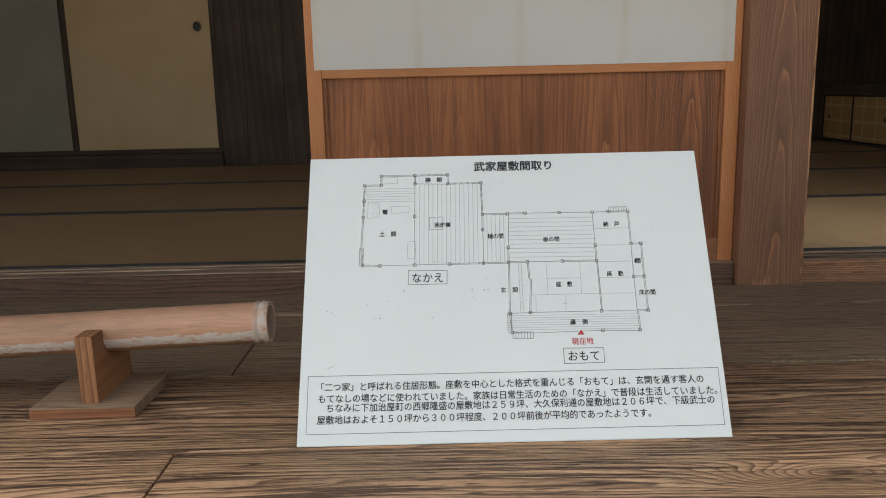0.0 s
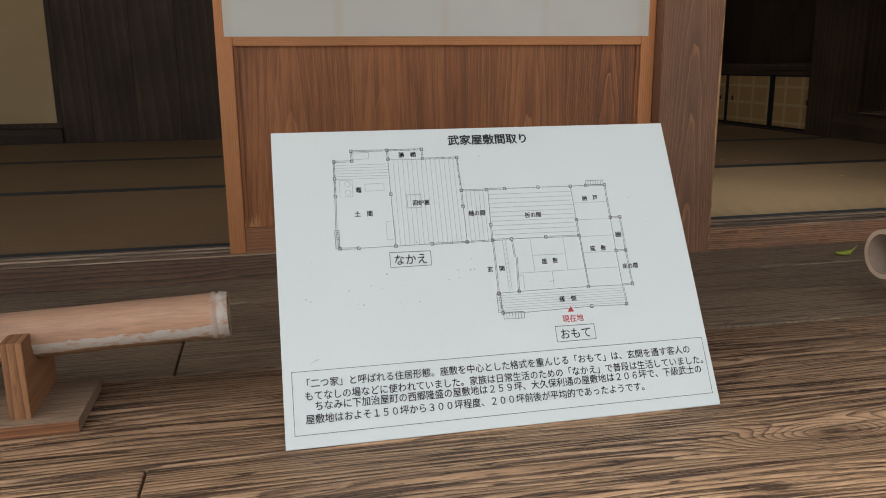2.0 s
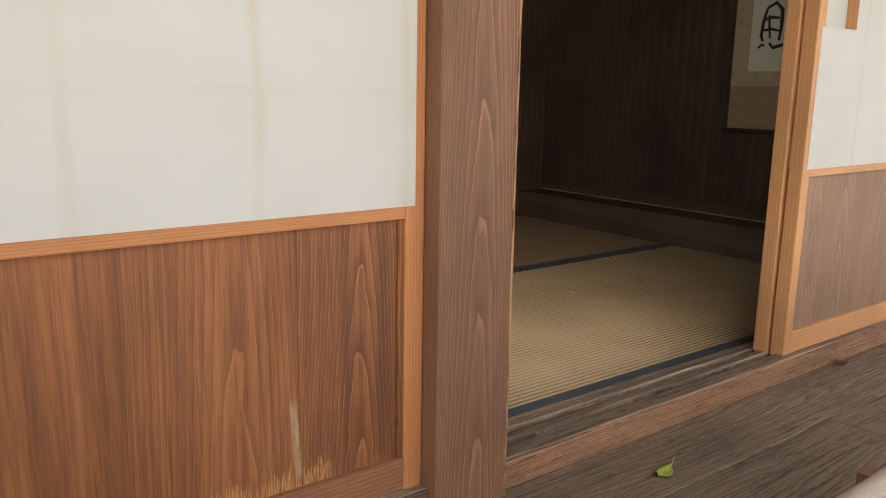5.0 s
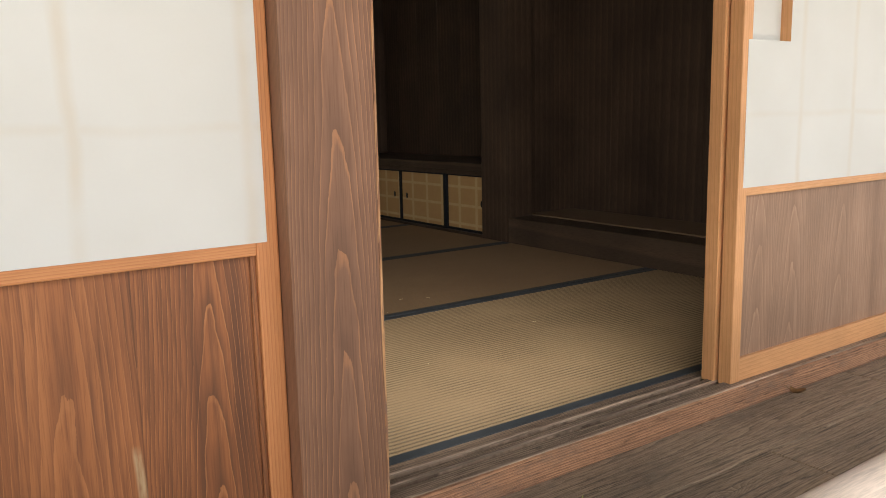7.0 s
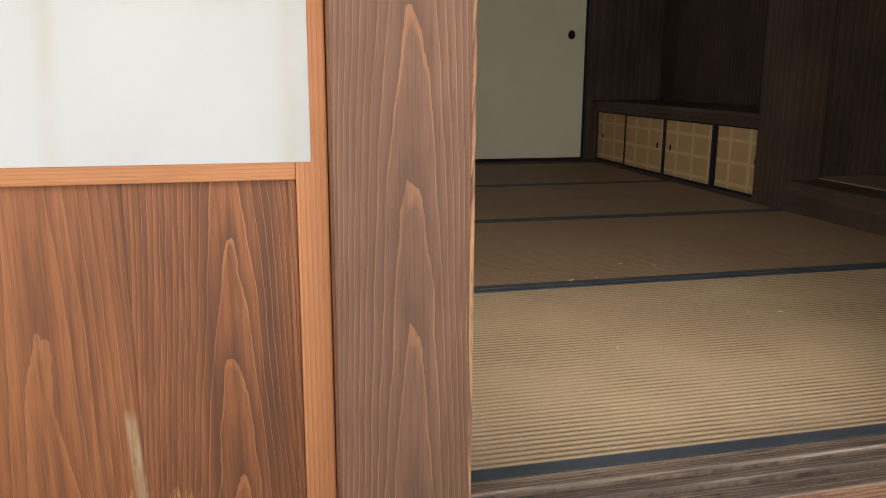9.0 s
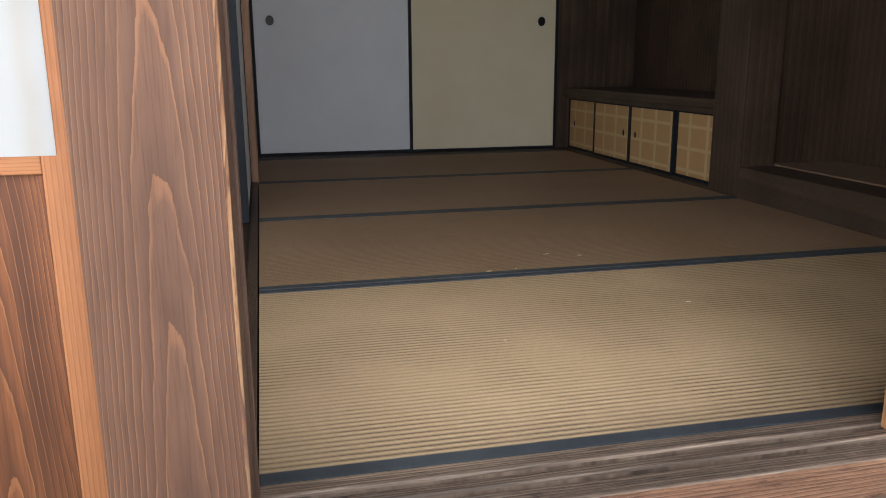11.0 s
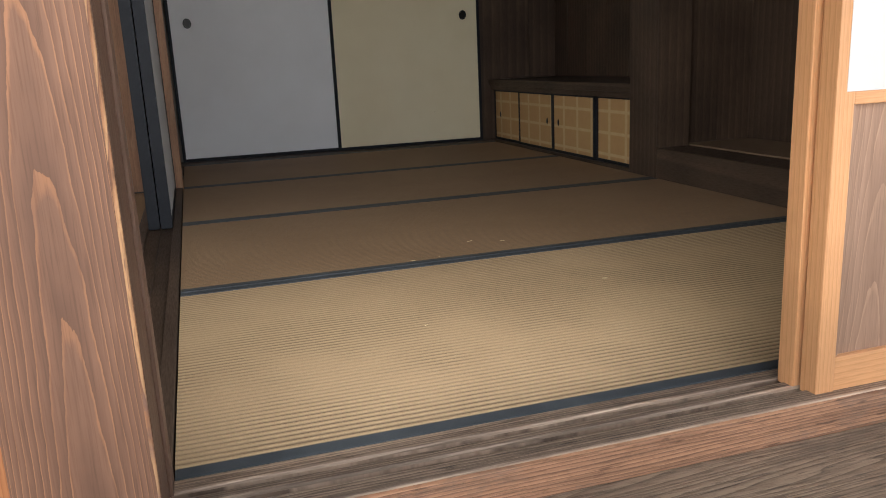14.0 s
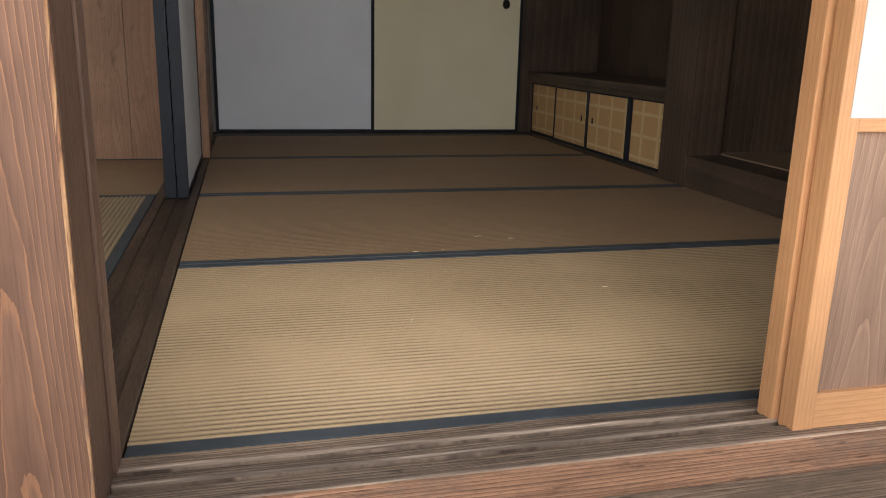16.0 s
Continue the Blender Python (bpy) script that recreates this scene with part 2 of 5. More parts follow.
def cedar(name, body, pale, dark, line, boards, seed, streaks=0.7, crisp=0.07, wave=0.014, scuff=None, scrape=None, face=-0.141, rough=0.55):
    """Planed cedar: upright streaks and pores, and on each board the cut growth rings, nested arches with a crisp pale edge.
    boards: (from, to, centre, height of an arch's tip, ring width, taper, depth of the pith, strength)."""
    m = Mat(name, rough, 0.0, 0.35)
    base = m.coords()
    moved = m.mapped(base, loc=(seed, seed * 2, seed * 3))
    wide = m.noise(m.mapped(moved, scale=(1, 1, 0.05)), 16, 3, 0.55)
    mid = m.noise(m.mapped(moved, scale=(1, 1, 0.03)), 85, 4, 0.72)
    fine = m.noise(m.mapped(moved, scale=(1, 1, 0.025)), 480, 3, 0.6)
    blot = m.noise(m.mapped(moved, scale=(1, 1, 0.5)), 5.5, 4, 0.6)
    col = m.ramp(wide, [(0.28, dark), (0.46, body), (0.72, pale)])
    col = m.mix(m.grey(mid, 0.46, 0.64, 0.0, streaks), col, dark)
    sep = m.t.nodes.new("ShaderNodeSeparateXYZ")
    m.link(base, sep.inputs[0])
    wander = m.math("MULTIPLY", m.math("SUBTRACT", m.noise(m.mapped(moved, scale=(1, 1, 0.22)), 11, 3, 0.6), 0.5), wave)
    jag = m.math("MULTIPLY", m.math("SUBTRACT", m.noise(m.mapped(moved, scale=(1, 1, 0.35)), 85, 3, 0.6), 0.5), 0.0011)
    into = m.math("SUBTRACT", sep.outputs[1], face)
    for x0, x1, xc, z0, period, taper, pith, strength in boards:
        dx = m.math("SUBTRACT", sep.outputs[0], xc)
        deep = m.math("ADD", into, pith)
        r = m.math("SQRT", m.math("ADD", m.math("MULTIPLY", dx, dx), m.math("MULTIPLY", deep, deep)))
        f = m.math("ADD", m.math("SUBTRACT", r, pith), m.math("MULTIPLY", m.math("SUBTRACT", sep.outputs[2], z0), taper))
        saw = m.math("FRACT", m.math("DIVIDE", m.math("ADD", m.math("ADD", f, wander), jag), period))
        inside = m.math("MULTIPLY", m.grey(sep.outputs[0], x0 - 0.0005, x0 + 0.0005), m.grey(sep.outputs[0], x1 - 0.0005, x1 + 0.0005, 1.0, 0.0))
        shade = m.math("MULTIPLY", m.math("MULTIPLY", m.grey(saw, 0.0, 0.55, 1.0, 0.0), inside), strength)
        col = m.mix(shade, col, dark)
        edge = m.math("MULTIPLY", m.grey(saw, 1 - crisp * 2.2, 1 - crisp), m.grey(m.noise(m.mapped(moved, scale=(1, 1, 0.3)), 22, 2), 0.3, 0.55, 0.35, 1.0))
        col = m.mix(m.math("MULTIPLY", m.math("MULTIPLY", edge, inside), strength), col, line)
        joint = m.grey(m.math("ABSOLUTE", m.math("SUBTRACT", sep.outputs[0], x0)), 0.0006, 0.0013, 0.6 * strength, 0.0)
        col = m.mix(joint, col, tuple(a * 0.4 for a in dark))
    col = m.mix(m.grey(fine, 0.5, 0.72, 0.0, 0.4), col, tuple(a * 0.6 for a in dark))
    shade = m.t.nodes.new("ShaderNodeVectorMath")
    shade.operation = "SCALE"
    m.link(col, shade.inputs[0])
    m.link(m.grey(blot, 0.3, 0.7, 0.82, 1.14), shade.inputs["Scale"])
    col = shade.outputs[0]
    if scuff:
        tone, z, high = scuff
        up = m.math("SUBTRACT", sep.outputs[2], z)
        reach = m.math("MULTIPLY", m.grey(m.noise(m.mapped(base, scale=(1, 1, 0.04)), 170, 4, 0.75), 0.35, 0.7), high)
        gate = m.grey(m.math("SUBTRACT", reach, up), 0.0, 0.004)
        gate = m.math("MULTIPLY", gate, m.grey(m.noise(m.mapped(base, scale=(1, 1, 0.06)), 420, 3, 0.7), 0.42, 0.52))
        gate = m.math("MULTIPLY", gate, m.grey(m.noise(m.mapped(base, scale=(1, 1, 0.3)), 13, 2), 0.42, 0.55))
        col = m.mix(m.math("MULTIPLY", gate, 0.9, True), col, tone)
    if scrape:
        xs, zs = scrape
        lean = m.math("ADD", m.math("SUBTRACT", sep.outputs[0], xs), m.math("MULTIPLY", m.math("SUBTRACT", sep.outputs[2], zs), 0.06))
        g = m.math("MULTIPLY", m.grey(m.math("ABSOLUTE", lean), 0.003, 0.0075, 1.0, 0.0),
                   m.grey(m.math("ABSOLUTE", m.math("SUBTRACT", sep.outputs[2], zs)), 0.05, 0.066, 1.0, 0.0))
        col = m.mix(m.math("MULTIPLY", g, m.grey(m.noise(m.mapped(base, scale=(1, 1, 0.15)), 160, 3), 0.3, 0.6, 0.2, 0.85)), col, (0.5, 0.36, 0.2))
    m.colour(col)
    m.link(m.grey(fine, 0.3, 0.8, rough - 0.1, rough + 0.1), m.b.inputs["Roughness"])
    m.bump(m.math("ADD", m.math("MULTIPLY", mid, 0.5), fine), 0.14, 0.001)
    return m.m


POST = cedar("post cedar", (0.225, 0.112, 0.063), (0.25, 0.127, 0.072), (0.148, 0.073, 0.042), (0.43, 0.192, 0.085),
             ((-0.2, 0.05, -0.068, 1.05, 0.0036, 0.0178, 0.085, 0.72),), 1.7, 0.3, 0.08, 0.0085, ((0.42, 0.22, 0.11), 0.555, 0.05), None, -0.19, 0.62)
KOSHI = cedar("panel cedar", (0.32, 0.118, 0.043), (0.4, 0.155, 0.057), (0.14, 0.056, 0.026), (0.44, 0.178, 0.068),
              ((-0.361, -0.18, -0.259, 0.938, 0.0044, 0.043, 0.058, 0.85), (-0.6, -0.361, -0.455, 0.884, 0.0068, 0.024, 0.07, 0.5),
               (-0.86, -0.6, -0.79, 0.95, 0.0105, 0.05, 0.05, 0.22), (-1.11, -0.86, -0.99, 0.93, 0.0095, 0.055, 0.055, 0.35)), 0.43, 0.65, 0.06, 0.013, ((0.56, 0.27, 0.1), 0.664, 0.062), (-0.367, 0.742))
KOSHI_PALE = cedar("pale panel cedar", (0.31, 0.182, 0.112), (0.36, 0.215, 0.135), (0.23, 0.13, 0.079), (0.42, 0.25, 0.15),
                   ((0.95, 1.12, 1.06, 0.85, 0.0065, 0.05, 0.06, 0.6), (1.12, 1.3, 1.2, 0.95, 0.007, 0.05, 0.06, 0.6), (1.3, 1.9, 1.42, 0.9, 0.008, 0.05, 0.06, 0.5)), 3.7, 0.5)
FRAME_Z = wood("upright frame cedar", (0.6, 0.255, 0.1), (0.55, 0.225, 0.085), (0.46, 0.175, 0.06), "z", 0.004, (0.3, 0.5, 0),
               (0.4, 0.3, 0), 0.3, 0.85, 1.5, 0.5, 0.15, 0.2, 0.3)
FRAME_X = wood("level frame cedar", (0.6, 0.265, 0.105), (0.55, 0.23, 0.088), (0.46, 0.175, 0.06), "x", 0.004, (0, 0.5, 0.3),
               (0, 0.3, 0.4), 0.3, 0.85, 1.5, 0.5, 0.15, 0.2, 0.3)
FRAME_LOW = wood("worn bottom rail cedar", (0.36, 0.158, 0.075), (0.28, 0.118, 0.056), (0.45, 0.205, 0.098), "x", 0.006, (0, 0.5, 0.3),
                 (0, 0.3, 0.4), 0.3, 0.85, 1.5, 0.6, 0.25, 0.3, 0.4)
PALE_Z = wood("pale upright frame cedar", (0.66, 0.335, 0.145), (0.62, 0.305, 0.128), (0.55, 0.255, 0.1), "z", 0.006, (0.3, 0.5, 0),
              (0.4, 0.3, 0), 0.3, 0.85, 1.5, 0.5, 0.15, 0.2, 0.3)
PALE_X = wood("pale level frame cedar", (0.66, 0.335, 0.145), (0.62, 0.305, 0.128), (0.55, 0.255, 0.1), "x", 0.006, (0, 0.5, 0.3),
              (0, 0.3, 0.4), 0.3, 0.85, 1.5, 0.5, 0.15, 0.2, 0.3)
SILL = flatsawn("weathered sill", (0.33, 0.222, 0.145), (0.5, 0.35, 0.235), (0.09, 0.058, 0.038), "x", 0.006, 0.02, (), 0.75, 0.6, 0.45, bumpy=0.002, lines=0.55)
SILL_FACE = flatsawn("worn sill edge", (0.4, 0.195, 0.1), (0.52, 0.275, 0.145), (0.13, 0.066, 0.038), "x", 0.0055, 0.02, (), 0.75, 0.6, 0.45, face="xz", bumpy=0.002, stain=((0.17, 0.115, 0.08), 0.6), lines=0.45)
SILL_DARK = flatsawn("dark sill edge", (0.13, 0.078, 0.05), (0.2, 0.11, 0.06), (0.06, 0.038, 0.028), "x", 0.01, 0.06, (), 0.75, 0.5, 0.5, face="xz", bumpy=0.003)
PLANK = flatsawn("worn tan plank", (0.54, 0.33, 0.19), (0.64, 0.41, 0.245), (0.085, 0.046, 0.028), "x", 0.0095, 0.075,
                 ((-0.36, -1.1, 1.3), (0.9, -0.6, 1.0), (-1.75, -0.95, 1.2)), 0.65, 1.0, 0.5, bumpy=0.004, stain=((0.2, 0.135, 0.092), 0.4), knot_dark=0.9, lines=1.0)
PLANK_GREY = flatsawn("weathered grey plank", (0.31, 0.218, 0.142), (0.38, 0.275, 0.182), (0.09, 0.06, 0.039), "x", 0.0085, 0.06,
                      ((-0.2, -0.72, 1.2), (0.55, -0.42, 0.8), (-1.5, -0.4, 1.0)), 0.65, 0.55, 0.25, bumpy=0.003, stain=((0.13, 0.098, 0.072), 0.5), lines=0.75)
DARK_Z = wood("dark boards", (0.08, 0.049, 0.03), (0.055, 0.033, 0.02), (0.094, 0.058, 0.035), "z", 0.027, (0.4, 0.3, 0),
              (1.0, 1.0, 0), 0.7, 0.8, 4.0, 0.6, 0.2, 0.4, 0.5)
DARK_X = wood("dark rails", (0.08, 0.049, 0.03), (0.055, 0.033, 0.02), (0.094, 0.058, 0.035), "x", 0.027, (0, 0.3, 0.4),
              (0, 1.0, 1.0), 0.7, 0.8, 3.0, 0.6, 0.2, 0.4, 0.5)
DARK_Y = wood("dark beams", (0.085, 0.053, 0.032), (0.058, 0.036, 0.022), (0.098, 0.062, 0.038), "y", 0.025, (0.3, 0, 0.4),
              (1.0, 0, 1.0), 0.7, 0.8, 3.0, 0.6, 0.3, 0.4, 0.5)
KNOTTY = flatsawn("knotty boards", (0.3, 0.155, 0.08), (0.34, 0.18, 0.095), (0.2, 0.1, 0.053), "z", 0.028, 0.1,
                  ((-0.44, 1.3, 0.8), (-0.4, 1.06, 0.9), (-0.47, 1.62, 0.7)), 0.55, 0.12, 0.1, knot_dark=0.9, spread=0.2)
STAND = flatsawn("stand plywood", (0.32, 0.15, 0.066), (0.38, 0.19, 0.085), (0.15, 0.068, 0.035), "z", 0.012, 0.06, (), 0.6, 0.3, 0.5)
STAND_TOP = flatsawn("stand base plywood", (0.3, 0.205, 0.135), (0.36, 0.25, 0.165), (0.15, 0.1, 0.068), "x", 0.02, 0.16, (), 0.6, 0.2, 0.3)
BROWN_Z = wood("brown upright strip", (0.165, 0.09, 0.055), (0.135, 0.074, 0.046), (0.2, 0.11, 0.066), "z", 0.006, (0.3, 0.5, 0),
               (0.4, 0.3, 0), 0, 0.85, 1.5, 0.6, 0.15, 0.25, 0.4)
ARRIS = wood("worn pale arris", (0.46, 0.33, 0.23), (0.3, 0.205, 0.14), (0.55, 0.4, 0.28), "x", 0.01, (0, 0.1, 0.3), (0, 2, 1), 0.5, 0.8, 4.0, 0.75, 0.3, 0.75, 0.5)
WORN_EDGE = flatsawn("worn cedar corner", (0.42, 0.19, 0.08), (0.6, 0.33, 0.15), (0.17, 0.085, 0.055), "z", 0.01, 0.3, (), 0.7, 0.6, 0.5, stain=((0.2, 0.11, 0.075), 0.9))
CLOTH = plain("tatami border cloth", (0.052, 0.057, 0.06), 0.6, 0, 0.3, 12, 500, 0.3, 0.25)
LACQUER = plain("black lacquer", (0.016, 0.017, 0.02), 0.55, 0, 0.25, 6, 100, 0.1, 0.15)
IRON = plain("dark metal pull", (0.02, 0.018, 0.016), 0.4, 0.6)
PLASTER = plain("earth plaster", (0.55, 0.5, 0.42), 0.9, 0, 0.08, 3, 200, 0.4)
SOIL = plain("pale bounce ground", (0.42, 0.39, 0.34), 0.95, 0, 0.2, 0.6, 60, 0.6)
TILE = plain("grey roof tile", (0.12, 0.125, 0.13), 0.6, 0, 0.2, 3, 60, 0.3)


def shoji_paper():
    m = Mat("washi paper", 0.85, 0, 0.2)
    c = m.coords()
    fibres = m.noise(m.mapped(c, scale=(30, 30, 90)), 5, 4, 0.6)
    broad = m.noise(c, 3.0, 3)
    col = m.ramp(broad, [(0.3, (0.76, 0.74, 0.68)), (0.7, (0.82, 0.81, 0.76))])
    # glue has yellowed the paper along the lattice behind it
    sep = m.t.nodes.new("ShaderNodeSeparateXYZ")
    m.link(c, sep.inputs[0])
    wob = m.math("MULTIPLY", m.math("SUBTRACT", m.noise(c, 6, 2), 0.5), 0.02)
    fu = m.math("FRACT", m.math("DIVIDE", m.math("ADD", m.math("ADD", sep.outputs[0], 1.106), wob), 0.229))
    near = m.math("ABSOLUTE", m.math("SUBTRACT", fu, 0.5))
    glue = m.grey(near, 0.44, 0.49)
    fw = m.math("FRACT", m.math("DIVIDE", m.math("ADD", m.math("ADD", sep.outputs[2], -1.236), wob), 0.3))
    nearw = m.math("ABSOLUTE", m.math("SUBTRACT", fw, 0.5))
    glue2 = m.math("MULTIPLY", m.grey(nearw, 0.465, 0.495), 0.5)
    g = m.math("MULTIPLY", m.math("MAXIMUM", glue, glue2), m.grey(m.noise(c, 9, 3), 0.25, 0.7, 0.25, 1.0))
    col = m.mix(m.math("MULTIPLY", g, 0.3), col, (0.68, 0.54, 0.34))
    m.colour(col)
    m.b.inputs["Subsurface Weight"].default_value = 0.0
    m.b.inputs["Transmission Weight"].default_value = 0.0
    m.bump(fibres, 0.08, 0.0005)
    tr = m.t.nodes.new("ShaderNodeBsdfTranslucent")
    m.link(col, tr.inputs["Color"])
    mixer = m.t.nodes.new("ShaderNodeMixShader")
    mixer.inputs[0].default_value = 0.3
    m.link(m.b.outputs[0], mixer.inputs[1])
    m.link(tr.outputs[0], mixer.inputs[2])
    m.link(mixer.outputs[0], m.t.nodes["Material Output"].inputs["Surface"])
    return m.m


def fusuma_paper(name, lo, hi):
    m = Mat(name, 0.75, 0, 0.3)
    c = m.coords()
    broad = m.noise(c, 1.6, 4, 0.6)
    weave = m.noise(m.mapped(c, scale=(200, 200, 30)), 3, 3)
    col = m.ramp(broad, [(0.3, lo), (0.7, hi)])
    spots = m.grey(m.noise(c, 38, 1, 0.3), 0.85, 0.88)
    col = m.mix(m.math("MULTIPLY", spots, 0.5), col, (0.35, 0.24, 0.12))
    m.colour(col)
    m.bump(weave, 0.1, 0.0006)
    return m.m


def tatami_rush(name, along, tone=(1, 1, 1), start=0.0, step=0.0153, ribs=0.25):
    """Woven rush: strands, browning, and the sunken warp line between two ribs, darkened by painted groove shade."""
    m = Mat(name, 0.62, 0, 0.35)
    c = m.coords()
    straw = m.noise(m.mapped(c, scale=(40, 900, 900) if along == "y" else (900, 40, 900)), 1, 3, 0.6)
    broad = m.noise(c, 2.2, 4, 0.6)
    mid = m.noise(c, 18, 3, 0.6)
    col = m.ramp(broad, [(0.25, (0.325, 0.238, 0.132)), (0.5, (0.37, 0.275, 0.155)), (0.75, (0.415, 0.312, 0.178))])
    col = m.mix(m.grey(straw, 0.35, 0.75, 0.0, 0.4), col, (0.15, 0.1, 0.055))
    col = m.mix(m.grey(mid, 0.5, 0.75, 0.0, 0.2), col, (0.47, 0.37, 0.21))
    sep = m.t.nodes.new("ShaderNodeSeparateXYZ")
    m.link(c, sep.inputs[0])
    f = m.math("FRACT", m.math("DIVIDE", m.math("SUBTRACT", sep.outputs[0 if along == "y" else 1], start), step))
    # The dark warp gap, with the groove's shade put into the colour too.
    groove_dark = m.grey(m.math("ABSOLUTE", m.math("SUBTRACT", f, 0.5)), 0.17, 0.43)
    groove_dark = m.math("MULTIPLY", groove_dark, m.grey(m.noise(c, 4.5, 3, 0.6), 0.34, 0.6, 0.4, 1.0))
    col = m.mix(m.math("MULTIPLY", groove_dark, ribs), col, (0.06, 0.038, 0.018))
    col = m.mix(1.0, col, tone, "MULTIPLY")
    m.colour(col)
    m.bump(straw, 0.35, 0.0015)
    return m.m


PAPER = shoji_paper()
FUSUMA_PALE = fusuma_paper("pale door paper", (0.74, 0.735, 0.73), (0.82, 0.82, 0.82))
# Same paper as the pale door; yellow garden light is put into its tint.
FUSUMA_GARDEN_TINT = fusuma_paper("garden-tinted cream door paper", (0.75, 0.65, 0.43), (0.82, 0.73, 0.51))
# Two darker copies: the larger room's dimness is put into the paper.
FUSUMA_DIM_BROWN = fusuma_paper("dimmed brown door paper", (0.5, 0.36, 0.19), (0.6, 0.45, 0.255))
FUSUMA_DIM_GREY = fusuma_paper("dimmed grey door paper", (0.26, 0.235, 0.18), (0.32, 0.29, 0.225))
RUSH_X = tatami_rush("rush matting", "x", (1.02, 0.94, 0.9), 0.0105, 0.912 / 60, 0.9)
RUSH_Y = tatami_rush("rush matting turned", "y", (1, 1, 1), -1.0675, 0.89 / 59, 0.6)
# Tone lowered so that the colour carries the alcove's shade.
RUSH_ALCOVE = tatami_rush("shaded alcove matting", "y", (0.6, 0.53, 0.54))
# Browner tone stands for the weaker light deeper in the rooms.
RUSH_DIM = tatami_rush("dimmed rush matting", "x", (0.78, 0.66, 0.62), ribs=0.12)

# ---------------------------------------------------------------- mesh helpers


def box(bm, x0, x1, y0, y1, z0, z1, bevel=0.0):
    m = Matrix.LocRotScale(((x0 + x1) / 2, (y0 + y1) / 2, (z0 + z1) / 2), None, (abs(x1 - x0), abs(y1 - y0), abs(z1 - z0)))
    made = bmesh.ops.create_cube(bm, size=1.0, matrix=m)
    if bevel:
        edges = list({e for v in made["verts"] for e in v.link_edges})
        bmesh.ops.bevel(bm, geom=edges, offset=bevel, segments=2, affect="EDGES", profile=0.6)


def mesh_of(name, bm, material, smooth=False):
    data = bpy.data.meshes.new(name)
    bm.normal_update()
    bm.to_mesh(data)
    bm.free()
    data.materials.append(material)
    if smooth:
        for p in data.polygons:
            p.use_smooth = True
    return data


def part(name, bm, material, parent, label="", smooth=False):
    ob = new(name, mesh_of(name, bm, material, smooth))
    if parent is not None:
        ob.parent = parent
        if parent.type == "EMPTY":
            ob.matrix_parent_inverse = parent.matrix_basis.inverted()
    return tagged(ob, label)


def slab(name, x0, x1, y0, y1, z0, z1, material, parent=None, bevel=0.002, label=""):
    bm = bmesh.new()
    box(bm, x0, x1, y0, y1, z0, z1, bevel)
    return part(name, bm, material, parent, label)


def thing(name, at, label, category, group="", kind=""):
    ob = new(name)
    ob.empty_display_size = 0.05
    ob.matrix_basis = Matrix.Translation(at)
    return tagged(ob, label, category, group, kind)


def structure(ob, label, category):
    return tagged(ob, label, category, kind="structure")


# ---------------------------------------------------------------- levels of the house
GROUND, DECK, MAT, SILL_TOP, KAMOI, CEIL = -0.12, 0.56, 0.604, 0.613, 2.38, 3.0

# Unseen ground, kept pale so that it bounces daylight into the rooms.
bm = bmesh.new()
bmesh.ops.create_grid(bm, x_segments=1, y_segments=1, size=300, matrix=Matrix.Translation((0, 0, GROUND)))
structure(part("ground", bm, SOIL, None), "unseen pale ground added to bounce daylight into the house", "ground")


def wall(name, x0, x1, y0, y1, z0, z1, material, label):
    return structure(slab(name, x0, x1, y0, y1, z0, z1, material, None, 0), label, "wall")


# closed shell
wall("wall_east", 2.5, 2.6, -0.17, 4.1, GROUND, CEIL, PLASTER, "plain earth-plastered outer wall behind the alcoves")
wall("wall_north", -4.15, 2.6, 4.1, 4.2, GROUND, CEIL, PLASTER, "plain earth-plastered outer wall at the back")
wall("wall_west", -4.25, -4.15, -0.17, 4.2, GROUND, CEIL, PLASTER, "plain earth-plastered outer wall closing the larger room")
wall("wall_front_east", 2.06, 2.5, -0.12, -0.02, DECK, KAMOI, PLASTER, "plain earth-plastered wall beside the picture alcove")
wall("wall_over_openings", -4.15, 2.5, -0.11, -0.04, KAMOI + 0.12, CEIL, PLASTER, "earth-plastered strip above the lintel")
wall("foundation_wall", -4.15, 2.5, -0.1, 4.1, GROUND, 0.53, PLASTER, "plain raised foundation below the floors")
structure(slab("ceiling", -4.15, 2.6, -0.15, 4.15, CEIL, CEIL + 0.04, DARK_X, None, 0), "dark boarded ceiling over both rooms", "ceiling")
structure(slab("roof", -6.0, 4.5, -0.2, 5.5, CEIL + 0.1, CEIL + 0.3, TILE, None, 0.01), "grey tiled roof over the house", "roof")
# Unseen eave, added; overhang and slope set how much sky light gets in.
bm = bmesh.new()
box(bm, -6.0, 4.5, -1.6, 0.0, 0, 0.12)
eave = part("eave", bm, TILE, None)
for v in eave.data.vertices:
    v.co.z += CEIL + 0.08 + 0.22 * v.co.y
structure(eave, "unseen tiled eave added to limit sky light on the veranda", "eave")
structure(slab("lintel", -4.15, 2.5, -0.17, -0.02, KAMOI, KAMOI + 0.12, DARK_X, None), "dark timber lintel above the sliding doors", "lintel")

